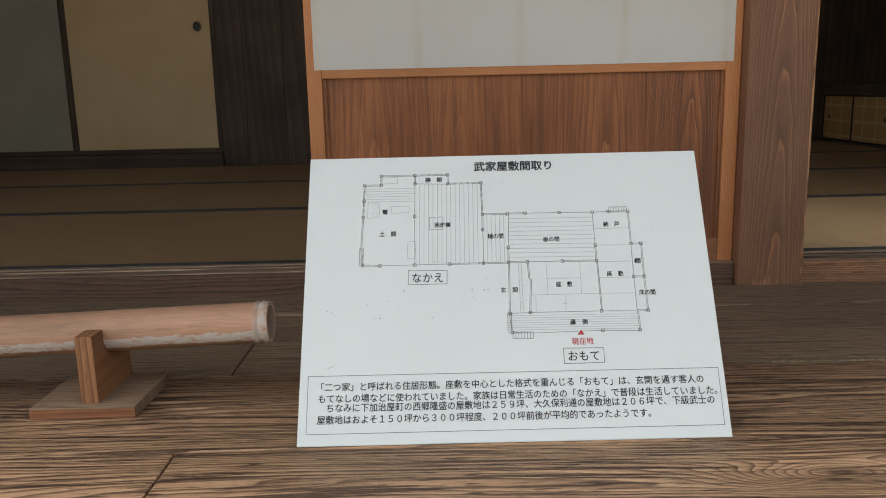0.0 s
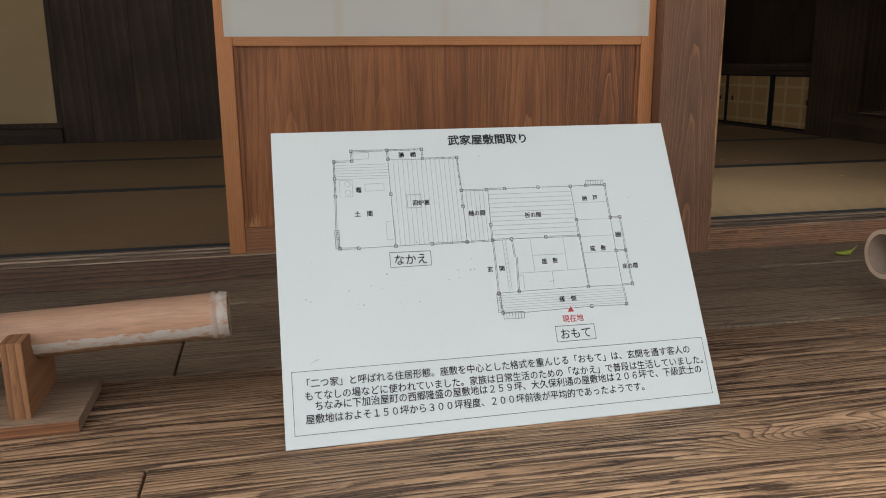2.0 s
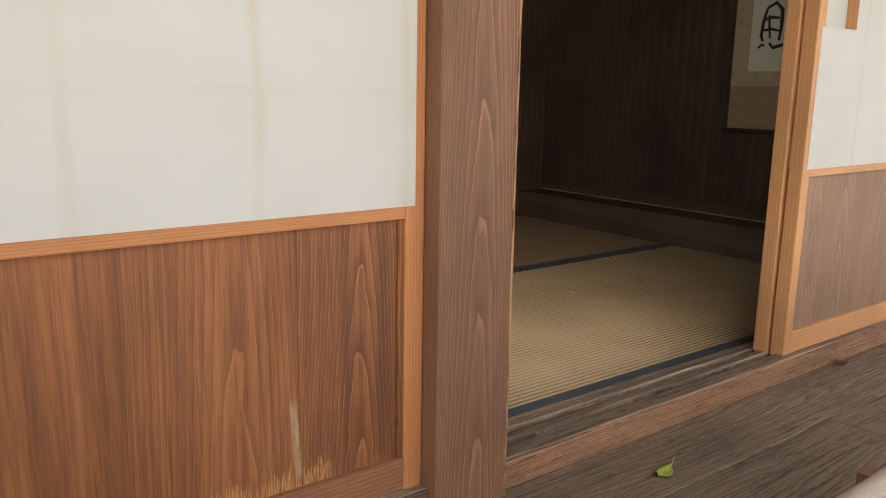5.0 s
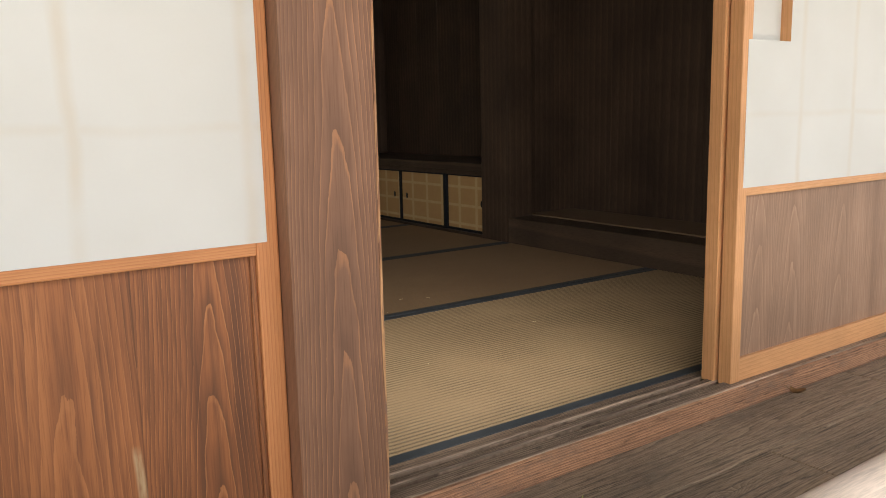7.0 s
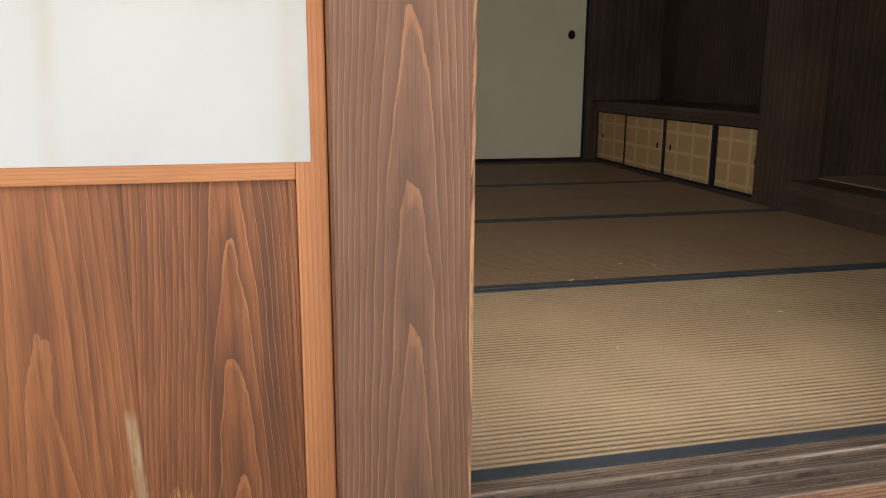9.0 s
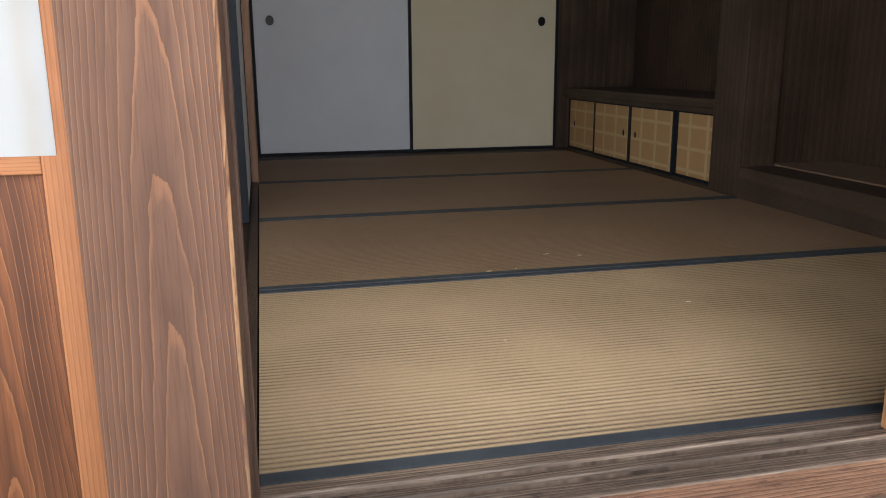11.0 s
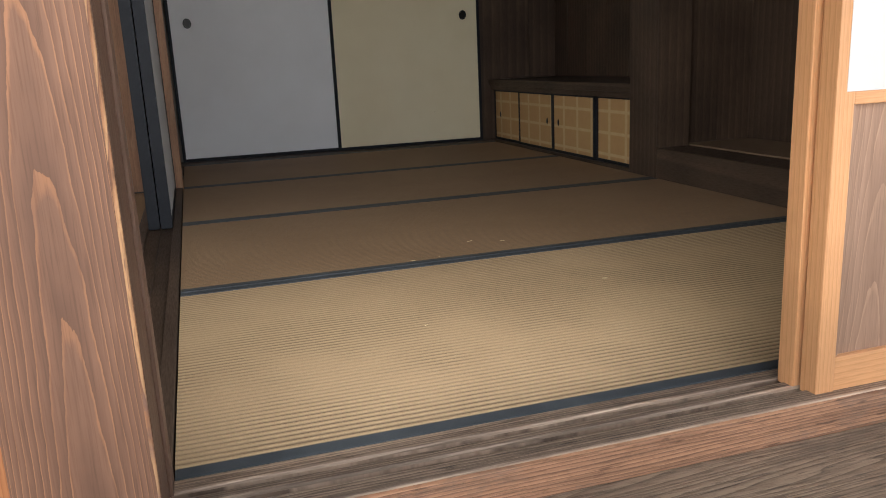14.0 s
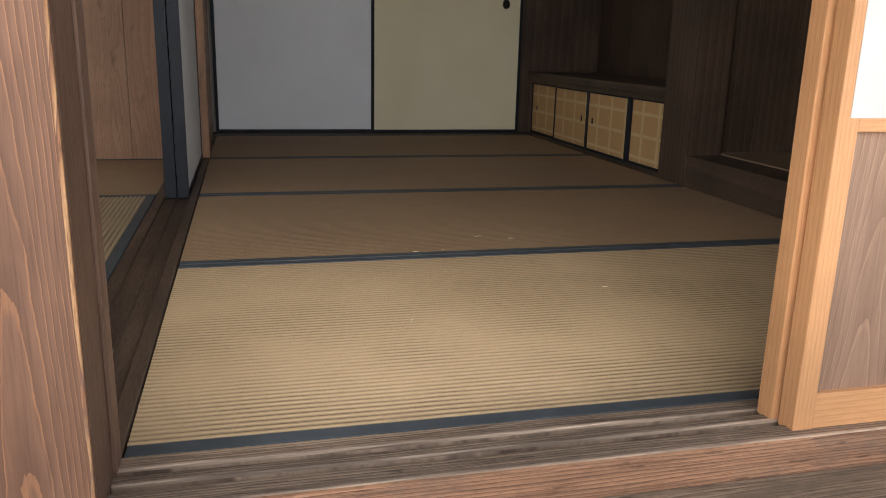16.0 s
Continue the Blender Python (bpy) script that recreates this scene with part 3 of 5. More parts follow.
# ---------------------------------------------------------------- posts on the front line


def front_post(x0, x1, label):
    post = thing("post", ((x0 + x1) / 2, -0.115, DECK), label, "post", "posts along the veranda")
    bm = bmesh.new()
    box(bm, x0, x1, -0.19, -0.036, DECK - 0.03, CEIL, 0.004)
    part("shaft", bm, POST, post)
    slab("worn_edge", x1 - 0.004, x1 + 0.0006, -0.1912, -0.1865, DECK, CEIL, WORN_EDGE, post, 0.001, "worn orange corner")
    if x1 < 0.1:
        slab("side_face", x1 + 0.0002, x1 + 0.0012, -0.1845, -0.0845, DECK, KAMOI, BROWN_Z, post, 0.0002, "smooth brown inner face")
        slab("door_stop", x1 + 0.0005, x1 + 0.006, -0.082, -0.04, SILL_TOP, KAMOI, BROWN_Z, post, 0.0015, "thin brown door stop strip")
    return post


front_post(-0.15, 0.0, "square brown cedar post with pale grain on the veranda")
front_post(1.91, 2.06, "square brown cedar post with pale grain beside the alcove")

# ---------------------------------------------------------------- sills with running grooves


def front_sill(x0, x1, label, edge):
    sill = thing("sill", ((x0 + x1) / 2, -0.1, DECK), label, "door sill", "", "structure")
    for y0, y1, z in ((-0.047, -0.0225, 0.009), (-0.066, -0.0475, 0.004), (-0.108, -0.086, 0.002), (-0.168, -0.128, 0)):
        slab("ridge", x0, x1, y0, y1, DECK + 0.02, SILL_TOP - z, SILL, sill, 0.003)
        if y0 != -0.047:
            slab("worn_arris", x0 + 0.002, x1 - 0.002, y0 - 0.0004, y0 + 0.0052, SILL_TOP - z - 0.005, SILL_TOP - z + 0.0006, ARRIS, sill, 0.0015, "pale worn arris")
    slab("bed", x0, x1, -0.164, -0.0225, DECK - 0.03, SILL_TOP - 0.015, SILL, sill, 0)
    slab("worn_edge", x0, x1, -0.174, -0.16, DECK - 0.03, SILL_TOP - 0.002, edge, sill, 0.005, "worn front edge")
    return sill


front_sill(0.0, 1.91, "dark weathered grooved sill of the smaller room", SILL_FACE)
front_sill(-4.1, -0.15, "dark weathered grooved sill of the larger room", SILL_DARK)

# ---------------------------------------------------------------- tatami


def tatami(x0, x1, y0, y1, along, label, rush=None):
    """One mat: ribbed rush top, padded body and a cloth border on both long edges."""
    mat = thing("tatami_mat", ((x0 + x1) / 2, (y0 + y1) / 2, MAT - 0.055), label, "tatami mat", "tatami mats")
    g = 0.0015
    x0, x1, y0, y1 = x0 + g, x1 - g, y0 + g, y1 - g
    slab("body", x0, x1, y0, y1, MAT - 0.055, MAT - 0.008, CLOTH, mat, 0.002)
    edge, pitch, worn = 0.031, 0.0152, 0.25 if rush else 1.0
    a0, a1 = (y0 + edge, y1 - edge) if along == "x" else (x0 + edge, x1 - edge)
    count = max(1, round((a1 - a0) / pitch))
    step = (a1 - a0) / count
    profile = [(a0 + step * (i + f), MAT - 0.0012 + h) for i in range(count) for f, h in ((0.0, -0.0042 * worn), (0.16, -0.0008 * worn), (0.5, 0.001 * worn), (0.84, -0.0008 * worn))]
    profile.append((a1, MAT - 0.0054))
    bm = bmesh.new()
    rows = []
    for p, z in profile:
        ends = ((x0, p, z), (x1, p, z)) if along == "x" else ((p, y1, z), (p, y0, z))
        rows.append([bm.verts.new(e) for e in ends])
    for r, s in zip(rows, rows[1:]):
        bm.faces.new((r[0], r[1], s[1], s[0]))
    part("rush_cover", bm, rush or (RUSH_X if along == "x" else RUSH_Y), mat, "ribbed yellow-brown rush weave", True)
    for k in (0, 1):
        if along == "x":
            b = (x0, x1, y0, y0 + edge) if k == 0 else (x0, x1, y1 - edge, y1)
        else:
            b = (x0, x0 + edge, y0, y1) if k == 0 else (x1 - edge, x1, y0, y1)
        slab("border", *b, MAT - 0.012, MAT, CLOTH, mat, 0.003, "blue-black cloth border")
    return mat


M = 0.955
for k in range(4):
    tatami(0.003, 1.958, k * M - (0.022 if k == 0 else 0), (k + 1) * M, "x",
           "worn yellow-brown tatami mat with blue-black cloth borders" if k == 0 else "tatami mat toned brown for weaker light, with blue-black cloth borders", RUSH_DIM if k else None)
LX = -0.145
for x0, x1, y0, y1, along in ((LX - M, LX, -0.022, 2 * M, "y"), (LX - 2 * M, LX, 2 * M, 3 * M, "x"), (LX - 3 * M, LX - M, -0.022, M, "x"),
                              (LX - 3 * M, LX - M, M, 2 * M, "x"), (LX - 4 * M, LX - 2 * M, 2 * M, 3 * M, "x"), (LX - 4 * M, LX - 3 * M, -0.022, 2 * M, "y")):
    tatami(x0, x1, y0, y1, along, "worn tatami mat of the larger room with dark borders", RUSH_DIM if along == "x" else None)
structure(slab("floor", -4.15, 2.5, -0.02, 4.1, 0.53, MAT - 0.056, DARK_X, None, 0), "rough boarded floor below the mats", "floor")

# ---------------------------------------------------------------- sliding doors on the veranda


def shoji(x0, x1, y0, y1, upright, level, panel, label, pull=None, lowest=None):
    """A sliding door: boarded lower panel, paper above over a lattice."""
    door = thing("shoji_door", ((x0 + x1) / 2, (y0 + y1) / 2, SILL_TOP - 0.006), label, "sliding door", "papered sliding doors")
    z0, z1, rail0, rail1 = SILL_TOP - 0.006, KAMOI + 0.01, 1.053, 1.088
    stile, low = 0.034, 0.668
    for a, b in ((x0, x0 + stile), (x1 - stile, x1)):
        slab("stile", a, b, y0, y1, z0, z1, upright, door, 0.0025)
    slab("bottom_rail", x0 + stile, x1 - stile, y0 + 0.002, y1 - 0.002, z0 + 0.002, low, lowest or level, door, 0.002)
    slab("middle_rail", x0 + stile, x1 - stile, y0 + 0.001, y1 - 0.002, rail0, rail1, level, door, 0.002)
    slab("top_rail", x0 + stile, x1 - stile, y0 + 0.002, y1 - 0.002, z1 - 0.06, z1, level, door, 0.002)
    slab("lower_panel", x0 + stile, x1 - stile, y0 + 0.012, y1 - 0.01, low, rail0, panel, door, 0, "brown grained board")
    for a, b in ((x0 + stile, x0 + stile + 0.009), (x1 - stile - 0.009, x1 - stile)):
        slab("bead", a, b, y0 + 0.006, y0 + 0.012, low, rail0, panel, door, 0.002)
    for k in range(3):
        x = x0 + 0.255 + 0.229 * k
        slab("lattice_bar", x - 0.004, x + 0.004, y0 + 0.009, y0 + 0.022, rail1, z1 - 0.06, upright, door, 0)
    z = 1.236
    while z < z1 - 0.1:
        slab("lattice_bar", x0 + stile, x1 - stile, y0 + 0.008, y0 + 0.016, z - 0.004, z + 0.004, level, door, 0)
        z += 0.3
    cover = 0.016
    px0, px1, pz0, pz1 = x0 + stile - cover, x1 - stile + cover, rail1 - cover, z1 - 0.05
    bm = bmesh.new()
    if pull:
        cx, cz = pull
        box(bm, px0, px1, y0 - 0.0012, y0 - 0.0004, pz0, cz)
        box(bm, cx, px1, y0 - 0.0012, y0 - 0.0004, cz, cz + 0.28)
        box(bm, px0, px1, y0 - 0.0012, y0 - 0.0004, cz + 0.28, pz1)
        box(bm, px0 + 0.012, cx + 0.004, y1 - 0.008, y1 - 0.007, cz - 0.004, cz + 0.284)
    else:
        box(bm, px0, px1, y0 - 0.0012, y0 - 0.0004, pz0, pz1)
    part("paper", bm, PAPER, door, "white washi paper, yellowed by glue")
    if pull:
        slab("pull_frame", cx, cx + 0.01, y0 - 0.0003, y1 - 0.006, cz, cz + 0.28, upright, door, 0.001)
        slab("pull_frame", x0 + stile, cx, y0 - 0.0003, y1 - 0.006, cz - 0.01, cz, PAPER, door, 0.001)
    return door


shoji(-1.132, -0.151, -0.153, -0.119, FRAME_Z, FRAME_X, KOSHI, "closed papered sliding door with reddish brown lower panel", None, FRAME_LOW)
shoji(0.952, 1.908, -0.149, -0.114, PALE_Z, PALE_X, KOSHI_PALE, "papered sliding door with pale lower panel and finger pull", (1.13, 1.4))
shoji(0.945, 1.908, -0.107, -0.072, PALE_Z, PALE_X, KOSHI_PALE, "papered sliding door pushed behind its neighbour")

# ---------------------------------------------------------------- veranda deck
deck = thing("veranda_floor", (-0.5, -0.8, GROUND), "weathered grey-brown plank veranda with raised grain", "veranda floor", "", "structure")
SEAMS = (-0.176, -0.352, -0.532, -0.711, -0.855, -1.0, -1.17, -1.31)
CUTS = (-2.3, -2.9, -1.195, -2.9, -2.8, -1.195, -2.6)
for k, (ya, yb) in enumerate(zip(SEAMS, SEAMS[1:])):
    reach = 3.7
    for xa, xb in ((-4.2, CUTS[k]), (CUTS[k], CUTS[k] + reach), (CUTS[k] + reach, 3.2)):
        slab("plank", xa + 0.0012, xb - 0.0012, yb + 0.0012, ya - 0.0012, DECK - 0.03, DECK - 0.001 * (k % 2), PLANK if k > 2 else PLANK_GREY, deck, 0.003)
slab("edge_beam", -4.2, 3.2, -1.29, -1.2, DECK - 0.16, DECK - 0.031, DARK_X, deck, 0.004)
for x in (-4.0, -2.4, -0.8, 0.8, 2.4):
    slab("strut", x - 0.05, x + 0.05, -1.28, -1.2, GROUND, DECK - 0.16, DARK_Z, deck, 0.004)
    slab("joist", x - 0.04, x + 0.04, -1.2, -0.1, DECK - 0.11, DECK - 0.031, DARK_Y, deck, 0.003)

# ---------------------------------------------------------------- smaller room, back


def fusuma(x0, x1, y0, y1, z0, z1, paper, label, pulls=(), border=0.018, across="x", group="papered room doors", lacquer=None):
    """A papered room door in a black lacquered frame; across: the axis of its width."""
    door = thing("fusuma_door", ((x0 + x1) / 2, (y0 + y1) / 2, z0), label, "sliding door", group)

    def slat(name, a0, a1, c0, c1, inset, mat, lab=""):
        if across == "x":
            return slab(name, a0, a1, y0 + inset, y1 - inset, c0, c1, mat, door, 0.002, lab)
        return slab(name, x0 + inset, x1 - inset, a0, a1, c0, c1, mat, door, 0.002, lab)

    a0, a1 = (x0, x1) if across == "x" else (y0, y1)
    rim_finish = lacquer or LACQUER
    slat("frame_stile", a0, a0 + border, z0, z1, 0, rim_finish)
    slat("frame_stile", a1 - border, a1, z0, z1, 0, rim_finish)
    slat("frame_rail", a0 + border, a1 - border, z0, z0 + border, 0.001, rim_finish)
    slat("frame_rail", a0 + border, a1 - border, z1 - border, z1, 0.001, rim_finish)
    slat("paper", a0 + border, a1 - border, z0 + border, z1 - border, 0.004, paper, "plain heavy paper")
    for a, z, size in pulls:
        bm = bmesh.new()
        rim = 20
        turn = pose(0, 0, 0, 90) if across == "x" else pose(0, 0, 0, 0, -90)
        at = Matrix.Translation((a, y0 + 0.002, z)) if across == "x" else Matrix.Translation((x0 + 0.002, a, z))
        shape = at @ Matrix.Diagonal((1.0, 1.0, 1.2, 1.0)) @ turn
        for r, d, r2, d2 in ((1.0, 0.0, 1.0, 0.004), (1.0, 0.004, 0.8, 0.004), (0.8, 0.004, 0.75, 0.0005)):
            ring = [[bm.verts.new(shape @ Vector((size * q * math.cos(2 * math.pi * i / rim), size * q * math.sin(2 * math.pi * i / rim), e)))
                     for i in range(rim)] for q, e in ((r, d), (r2, d2))]
            for i in range(rim):
                j = (i + 1) % rim
                bm.faces.new((ring[0][i], ring[0][j], ring[1][j], ring[1][i]))
        disc = [bm.verts.new(shape @ Vector((size * 0.75 * math.cos(2 * math.pi * i / rim), size * 0.75 * math.sin(2 * math.pi * i / rim), 0.0005))) for i in range(rim)]
        bm.faces.new(disc)
        bmesh.ops.recalc_face_normals(bm, faces=bm.faces)
        part("finger_pull", bm, IRON, door, "dark oval finger pull")
    return door


structure(slab("back_sill", -0.02, 2.03, 3.822, 4.0, MAT - 0.06, MAT + 0.002, DARK_X, None), "dark sill below the papered back doors", "door sill")
fusuma(0.0, 0.978, 3.952, 3.976, MAT + 0.003, KAMOI, FUSUMA_PALE, "pale grey-white papered door in a black frame", ((0.113, 1.413, 0.024),))
fusuma(0.946, 1.92, 3.926, 3.95, MAT + 0.003, KAMOI, FUSUMA_GARDEN_TINT, "papered door tinted cream for reflected garden light, in a black frame", ((1.806, 1.413, 0.024),))
structure(slab("back_lintel", -0.02, 2.5, 3.9, 4.0, KAMOI, CEIL, DARK_X, None), "dark timber above the back doors", "lintel")
back_post = thing("post", (1.98, 3.96, MAT), "dark brown corner post beside the papered doors", "post", "posts of the rooms")
slab("shaft", 1.921, 2.06, 3.93, 4.05, MAT - 0.06, CEIL, DARK_Z, back_post)

# east side: shelf alcove with low cupboard
ALC = 2.46


def boards_x(name, x, y0, y1, z0, z1, count, material, label):
    """A wall of upright boards facing west."""
    w = thing(name, (x, (y0 + y1) / 2, z0), label, "board wall", "", "structure")
    for k in range(count):
        a, b = y0 + (y1 - y0) * k / count, y0 + (y1 - y0) * (k + 1) / count
        slab("board", x, x + 0.02, a + 0.0008, b - 0.0008, z0, z1, material, w, 0.002)
    return w


def boards_y(name, y, x0, x1, z0, z1, cuts, material, label, facing=1):
    """A wall of upright boards across the house."""
    w = thing(name, ((x0 + x1) / 2, y, z0), label, "board wall", "", "structure")
    edges = [x0, *cuts, x1]
    for a, b in zip(edges, edges[1:]):
        slab("board", a + 0.0008, b - 0.0008, y, y + 0.02, z0, z1, material, w, 0.002)
    return w


boards_x("wall_shelf_alcove", ALC, 1.97, 4.0, 0.55, CEIL, 8, DARK_Z, "dark stained upright boards behind the shelf")
boards_x("wall_picture_alcove", ALC, -0.05, 1.96, 0.55, CEIL, 7, DARK_Z, "dark stained upright boards of the picture alcove")
boards_y("wall_alcove_side", 1.938, 2.131, ALC, 0.55, CEIL, (2.29,), DARK_Z, "dark upright boards at the alcove's side")
boards_y("wall_alcove_front", -0.03, 1.95, ALC, 0.55, CEIL, (2.2,), DARK_Z, "dark upright boards at the alcove's front end")
boards_y("wall_alcove_back_side", 3.935, 2.061, ALC, 0.999, CEIL, (2.27,), DARK_Z, "dark upright boards at the shelf's far side")
toko_post = thing("alcove_post", (2.03, 2.0, MAT), "dark square post between the two alcoves", "post", "posts of the rooms")
slab("shaft", 1.962, 2.13, 1.905, 2.125, MAT - 0.06, CEIL, DARK_Z, toko_post, 0.006)
structure(slab("alcove_lintel", 1.9, 2.02, -0.03, 4.0, 2.3, CEIL, DARK_Y, None), "dark beam above the alcoves", "lintel")
kamachi = thing("alcove_step", (1.98, 0.88, MAT - 0.05), "dark raised timber edge of the picture alcove", "alcove step", "", "structure")
slab("beam", 1.965, 2.128, -0.03, 1.904, MAT - 0.06, 0.731, DARK_Y, kamachi, 0.004)
toko_mat = thing("alcove_mat", (2.26, 0.88, 0.7), "rush mat covering the picture alcove floor", "tatami mat")
slab("rush_cover", 2.129, ALC - 0.002, -0.005, 1.935, 0.6, 0.737, RUSH_ALCOVE, toko_mat, 0.003)

cupboard = thing("low_cupboard", (2.2, 2.98, MAT - 0.05), "low built-in cupboard with four small papered doors", "cupboard")
slab("body", 2.05, ALC - 0.002, 2.127, 3.928, MAT - 0.06, 0.955, DARK_Y, cupboard)
slab("plinth", 1.985, 2.05, 2.127, 3.928, MAT - 0.06, MAT + 0.006, DARK_Y, cupboard)
slab("rail", 1.985, 2.05, 2.127, 3.928, 0.931, 0.957, DARK_Y, cupboard)
slab("top_board", 1.972, ALC - 0.002, 2.127, 3.928, 0.958, 0.998, DARK_Y, cupboard, 0.003)


def check_paper():
    m = Mat("checked door paper", 0.75, 0, 0.3)
    c = m.coords()
    sep = m.t.nodes.new("ShaderNodeSeparateXYZ")
    m.link(c, sep.inputs[0])
    marks = []
    for axis, size, shift in ((1, 0.158, 0.03), (2, 0.105, 0.02)):
        f = m.math("FRACT", m.math("DIVIDE", m.math("ADD", sep.outputs[axis], 5 + shift), size))
        marks.append(m.grey(m.math("ABSOLUTE", m.math("SUBTRACT", f, 0.5)), 0.41, 0.45))
    both = m.math("MAXIMUM", marks[0], marks[1])
    n = m.noise(c, 25, 3)
    col = m.ramp(both, [(0.0, (0.47, 0.285, 0.115)), (0.5, (0.52, 0.345, 0.155)), (1.0, (0.56, 0.4, 0.2))])
    col = m.mix(m.grey(n, 0.4, 0.7, 0, 0.25), col, (0.4, 0.22, 0.08))
    m.colour(col)
    m.bump(m.noise(c, 300, 2), 0.1, 0.0006)
    return m.m


CHECK = check_paper()
for k in range(4):
    far, near = (3.928, 3.494, 3.008, 2.522)[k], (3.494, 3.008, 2.522, 2.127)[k]
    off = 0.0 if k in (0, 3) else 0.012
    holder = slab("cupboard_door", 2.012 - off, 2.024 - off, near + 0.016, far - 0.016, MAT + 0.02, 0.921, CHECK, cupboard, 0.001, "beige checked paper door in a black frame")
    for a, b, c, e in ((near, near + 0.016, MAT + 0.006, 0.931), (far - 0.016, far, MAT + 0.006, 0.931),
                       (near + 0.016, far - 0.016, MAT + 0.006, MAT + 0.02), (near + 0.016, far - 0.016, 0.921, 0.931)):
        slab("door_frame", 2.009 - off, 2.027 - off, a, b, c, e, LACQUER, holder, 0.001)
    pull_y = (3.83, 3.085, 2.94, 2.19)[k]
    bm = bmesh.new()
    bmesh.ops.create_uvsphere(bm, u_segments=14, v_segments=8, radius=1, matrix=Matrix.Translation((2.012 - off, pull_y, 0.775)) @ Matrix.Diagonal((0.003, 0.011, 0.018, 1)))
    part("finger_pull", bm, IRON, holder, "dark oval finger pull")

# ---------------------------------------------------------------- between the rooms
mid_sill = thing("inner_sill", (-0.08, 1.45, MAT - 0.05), "dark grooved sill between the two rooms", "door sill", "", "structure")
for x0, x1 in ((-0.143, -0.112), (-0.0705, -0.0675), (-0.027, 0.001)):
    slab("ridge", x0, x1, -0.036, 2.87, MAT - 0.02, MAT + 0.002, DARK_Y, mid_sill, 0.002)
slab("bed", -0.143, 0.001, -0.036, 2.87, MAT - 0.06, MAT - 0.008, DARK_Y, mid_sill, 0)
structure(slab("inner_lintel", -0.15, 0.0, -0.036, 3.0, KAMOI, CEIL, DARK_Y, None), "dark timber above the inner doors", "lintel")
fusuma(-0.11, -0.071, 1.872, 2.868, MAT - 0.004, KAMOI, FUSUMA_PALE, "open papered door pushed back between the rooms", (), 0.02, "y")
fusuma(-0.067, -0.028, 1.868, 2.868, MAT - 0.004, KAMOI, FUSUMA_PALE, "open papered door pushed back beside its neighbour", (), 0.02, "y")
mid_post = thing("post", (-0.07, 2.94, MAT), "brown timber post at the corner of both rooms", "post", "posts of the rooms")
slab("shaft", -0.15, 0.006, 2.87, 3.01, MAT - 0.06, CEIL, KNOTTY, mid_post)
w = thing("wall_inner", (-0.05, 3.5, MAT), "brown upright boards beside the back mats", "board wall", "", "structure")
for k in range(4):
    slab("board", -0.05, -0.02, 3.01 + k * 0.24, 3.249 + k * 0.24, MAT - 0.06, CEIL, KNOTTY, w)

# ---------------------------------------------------------------- larger room, back
BACK = 2.9
boards_y("wall_larger_room", BACK, -2.156, -1.05, 0.55, CEIL, (-2.0, -1.76, -1.52, -1.28), DARK_Z, "dark upright boards at the back of the larger room")
boards_y("wall_larger_room_corner", BACK, -1.05, -0.15, 0.55, CEIL, (-0.82, -0.58, -0.345), KNOTTY, "brown knotty upright boards in the larger room's corner")
structure(slab("larger_room_sill", -4.1, -2.158, BACK - 0.03, BACK + 0.1, MAT - 0.06, 0.682, DARK_X, None), "dark deep sill below the papered doors", "door sill")
fusuma(-3.065, -2.157, BACK + 0.0, BACK + 0.022, 0.683, KAMOI, FUSUMA_DIM_BROWN, "cream papered door of the larger room, toned brown for its dimness", ((-2.26, 1.43, 0.024),), 0.028, lacquer=DARK_Z)
fusuma(-4.05, -3.059, BACK + 0.024, BACK + 0.046, 0.683, KAMOI, FUSUMA_DIM_GREY, "papered door of the larger room, toned grey for its dimness", (), 0.028, lacquer=DARK_Z)
structure(slab("larger_room_lintel", -4.15, -0.15, BACK - 0.02, BACK + 0.1, KAMOI, CEIL, DARK_X, None), "dark timber above the larger room's doors", "lintel")

# ---------------------------------------------------------------- notice board on the veranda
BOARD_WHITE = plain("white laminated board", (0.725, 0.785, 0.77), 0.42, 0, 0.025, 5, 300, 0.05)
BOARD_EDGE = plain("board foam edge", (0.7, 0.71, 0.7), 0.7)
INK = plain("black ink", (0.02, 0.02, 0.022), 0.45)
INK_GREY = plain("grey plan ink", (0.16, 0.16, 0.165), 0.5)
INK_PALE = plain("pale plan ink", (0.42, 0.43, 0.43), 0.5)
INK_RED = plain("red ink", (0.55, 0.05, 0.06), 0.45)

BW, BH = 0.577, 0.417
UP = Vector((0.004, 0.22, 0.363)).normalized()
ALONG = Vector((0.572, 0.0, 0.0)).normalized()
OUT = ALONG.cross(UP)
BOARD_AT = Matrix(((ALONG.x, UP.x, OUT.x, -1.036), (ALONG.y, UP.y, OUT.y, -0.998), (ALONG.z, UP.z, OUT.z, DECK + 0.0005), (0, 0, 0, 1))) @ Matrix.Diagonal((1.006, 1.018, 1, 1))
BOARD = thing("notice_board", (-0.74, -0.98, DECK), "white printed house plan board leaning back on the veranda", "notice board")


def on_board(name, bm, material, label="", parent=None):
    bm.transform(BOARD_AT)
    return part(name, bm, material, parent or BOARD, label)


bm = bmesh.new()
box(bm, 0, BW, 0, BH, -0.007, 0, 0.0012)
panel = on_board("panel", bm, BOARD_WHITE, "white laminated foam board")
bm = bmesh.new()
box(bm, 0.25, 0.32, 0.1, 0.36, -0.013, -0.0071, 0.001)
on_board("back_strip", bm, STAND)
slab("prop", -0.775, -0.755, -0.845, -0.64, DECK, DECK + 0.012, STAND, BOARD, 0.002)
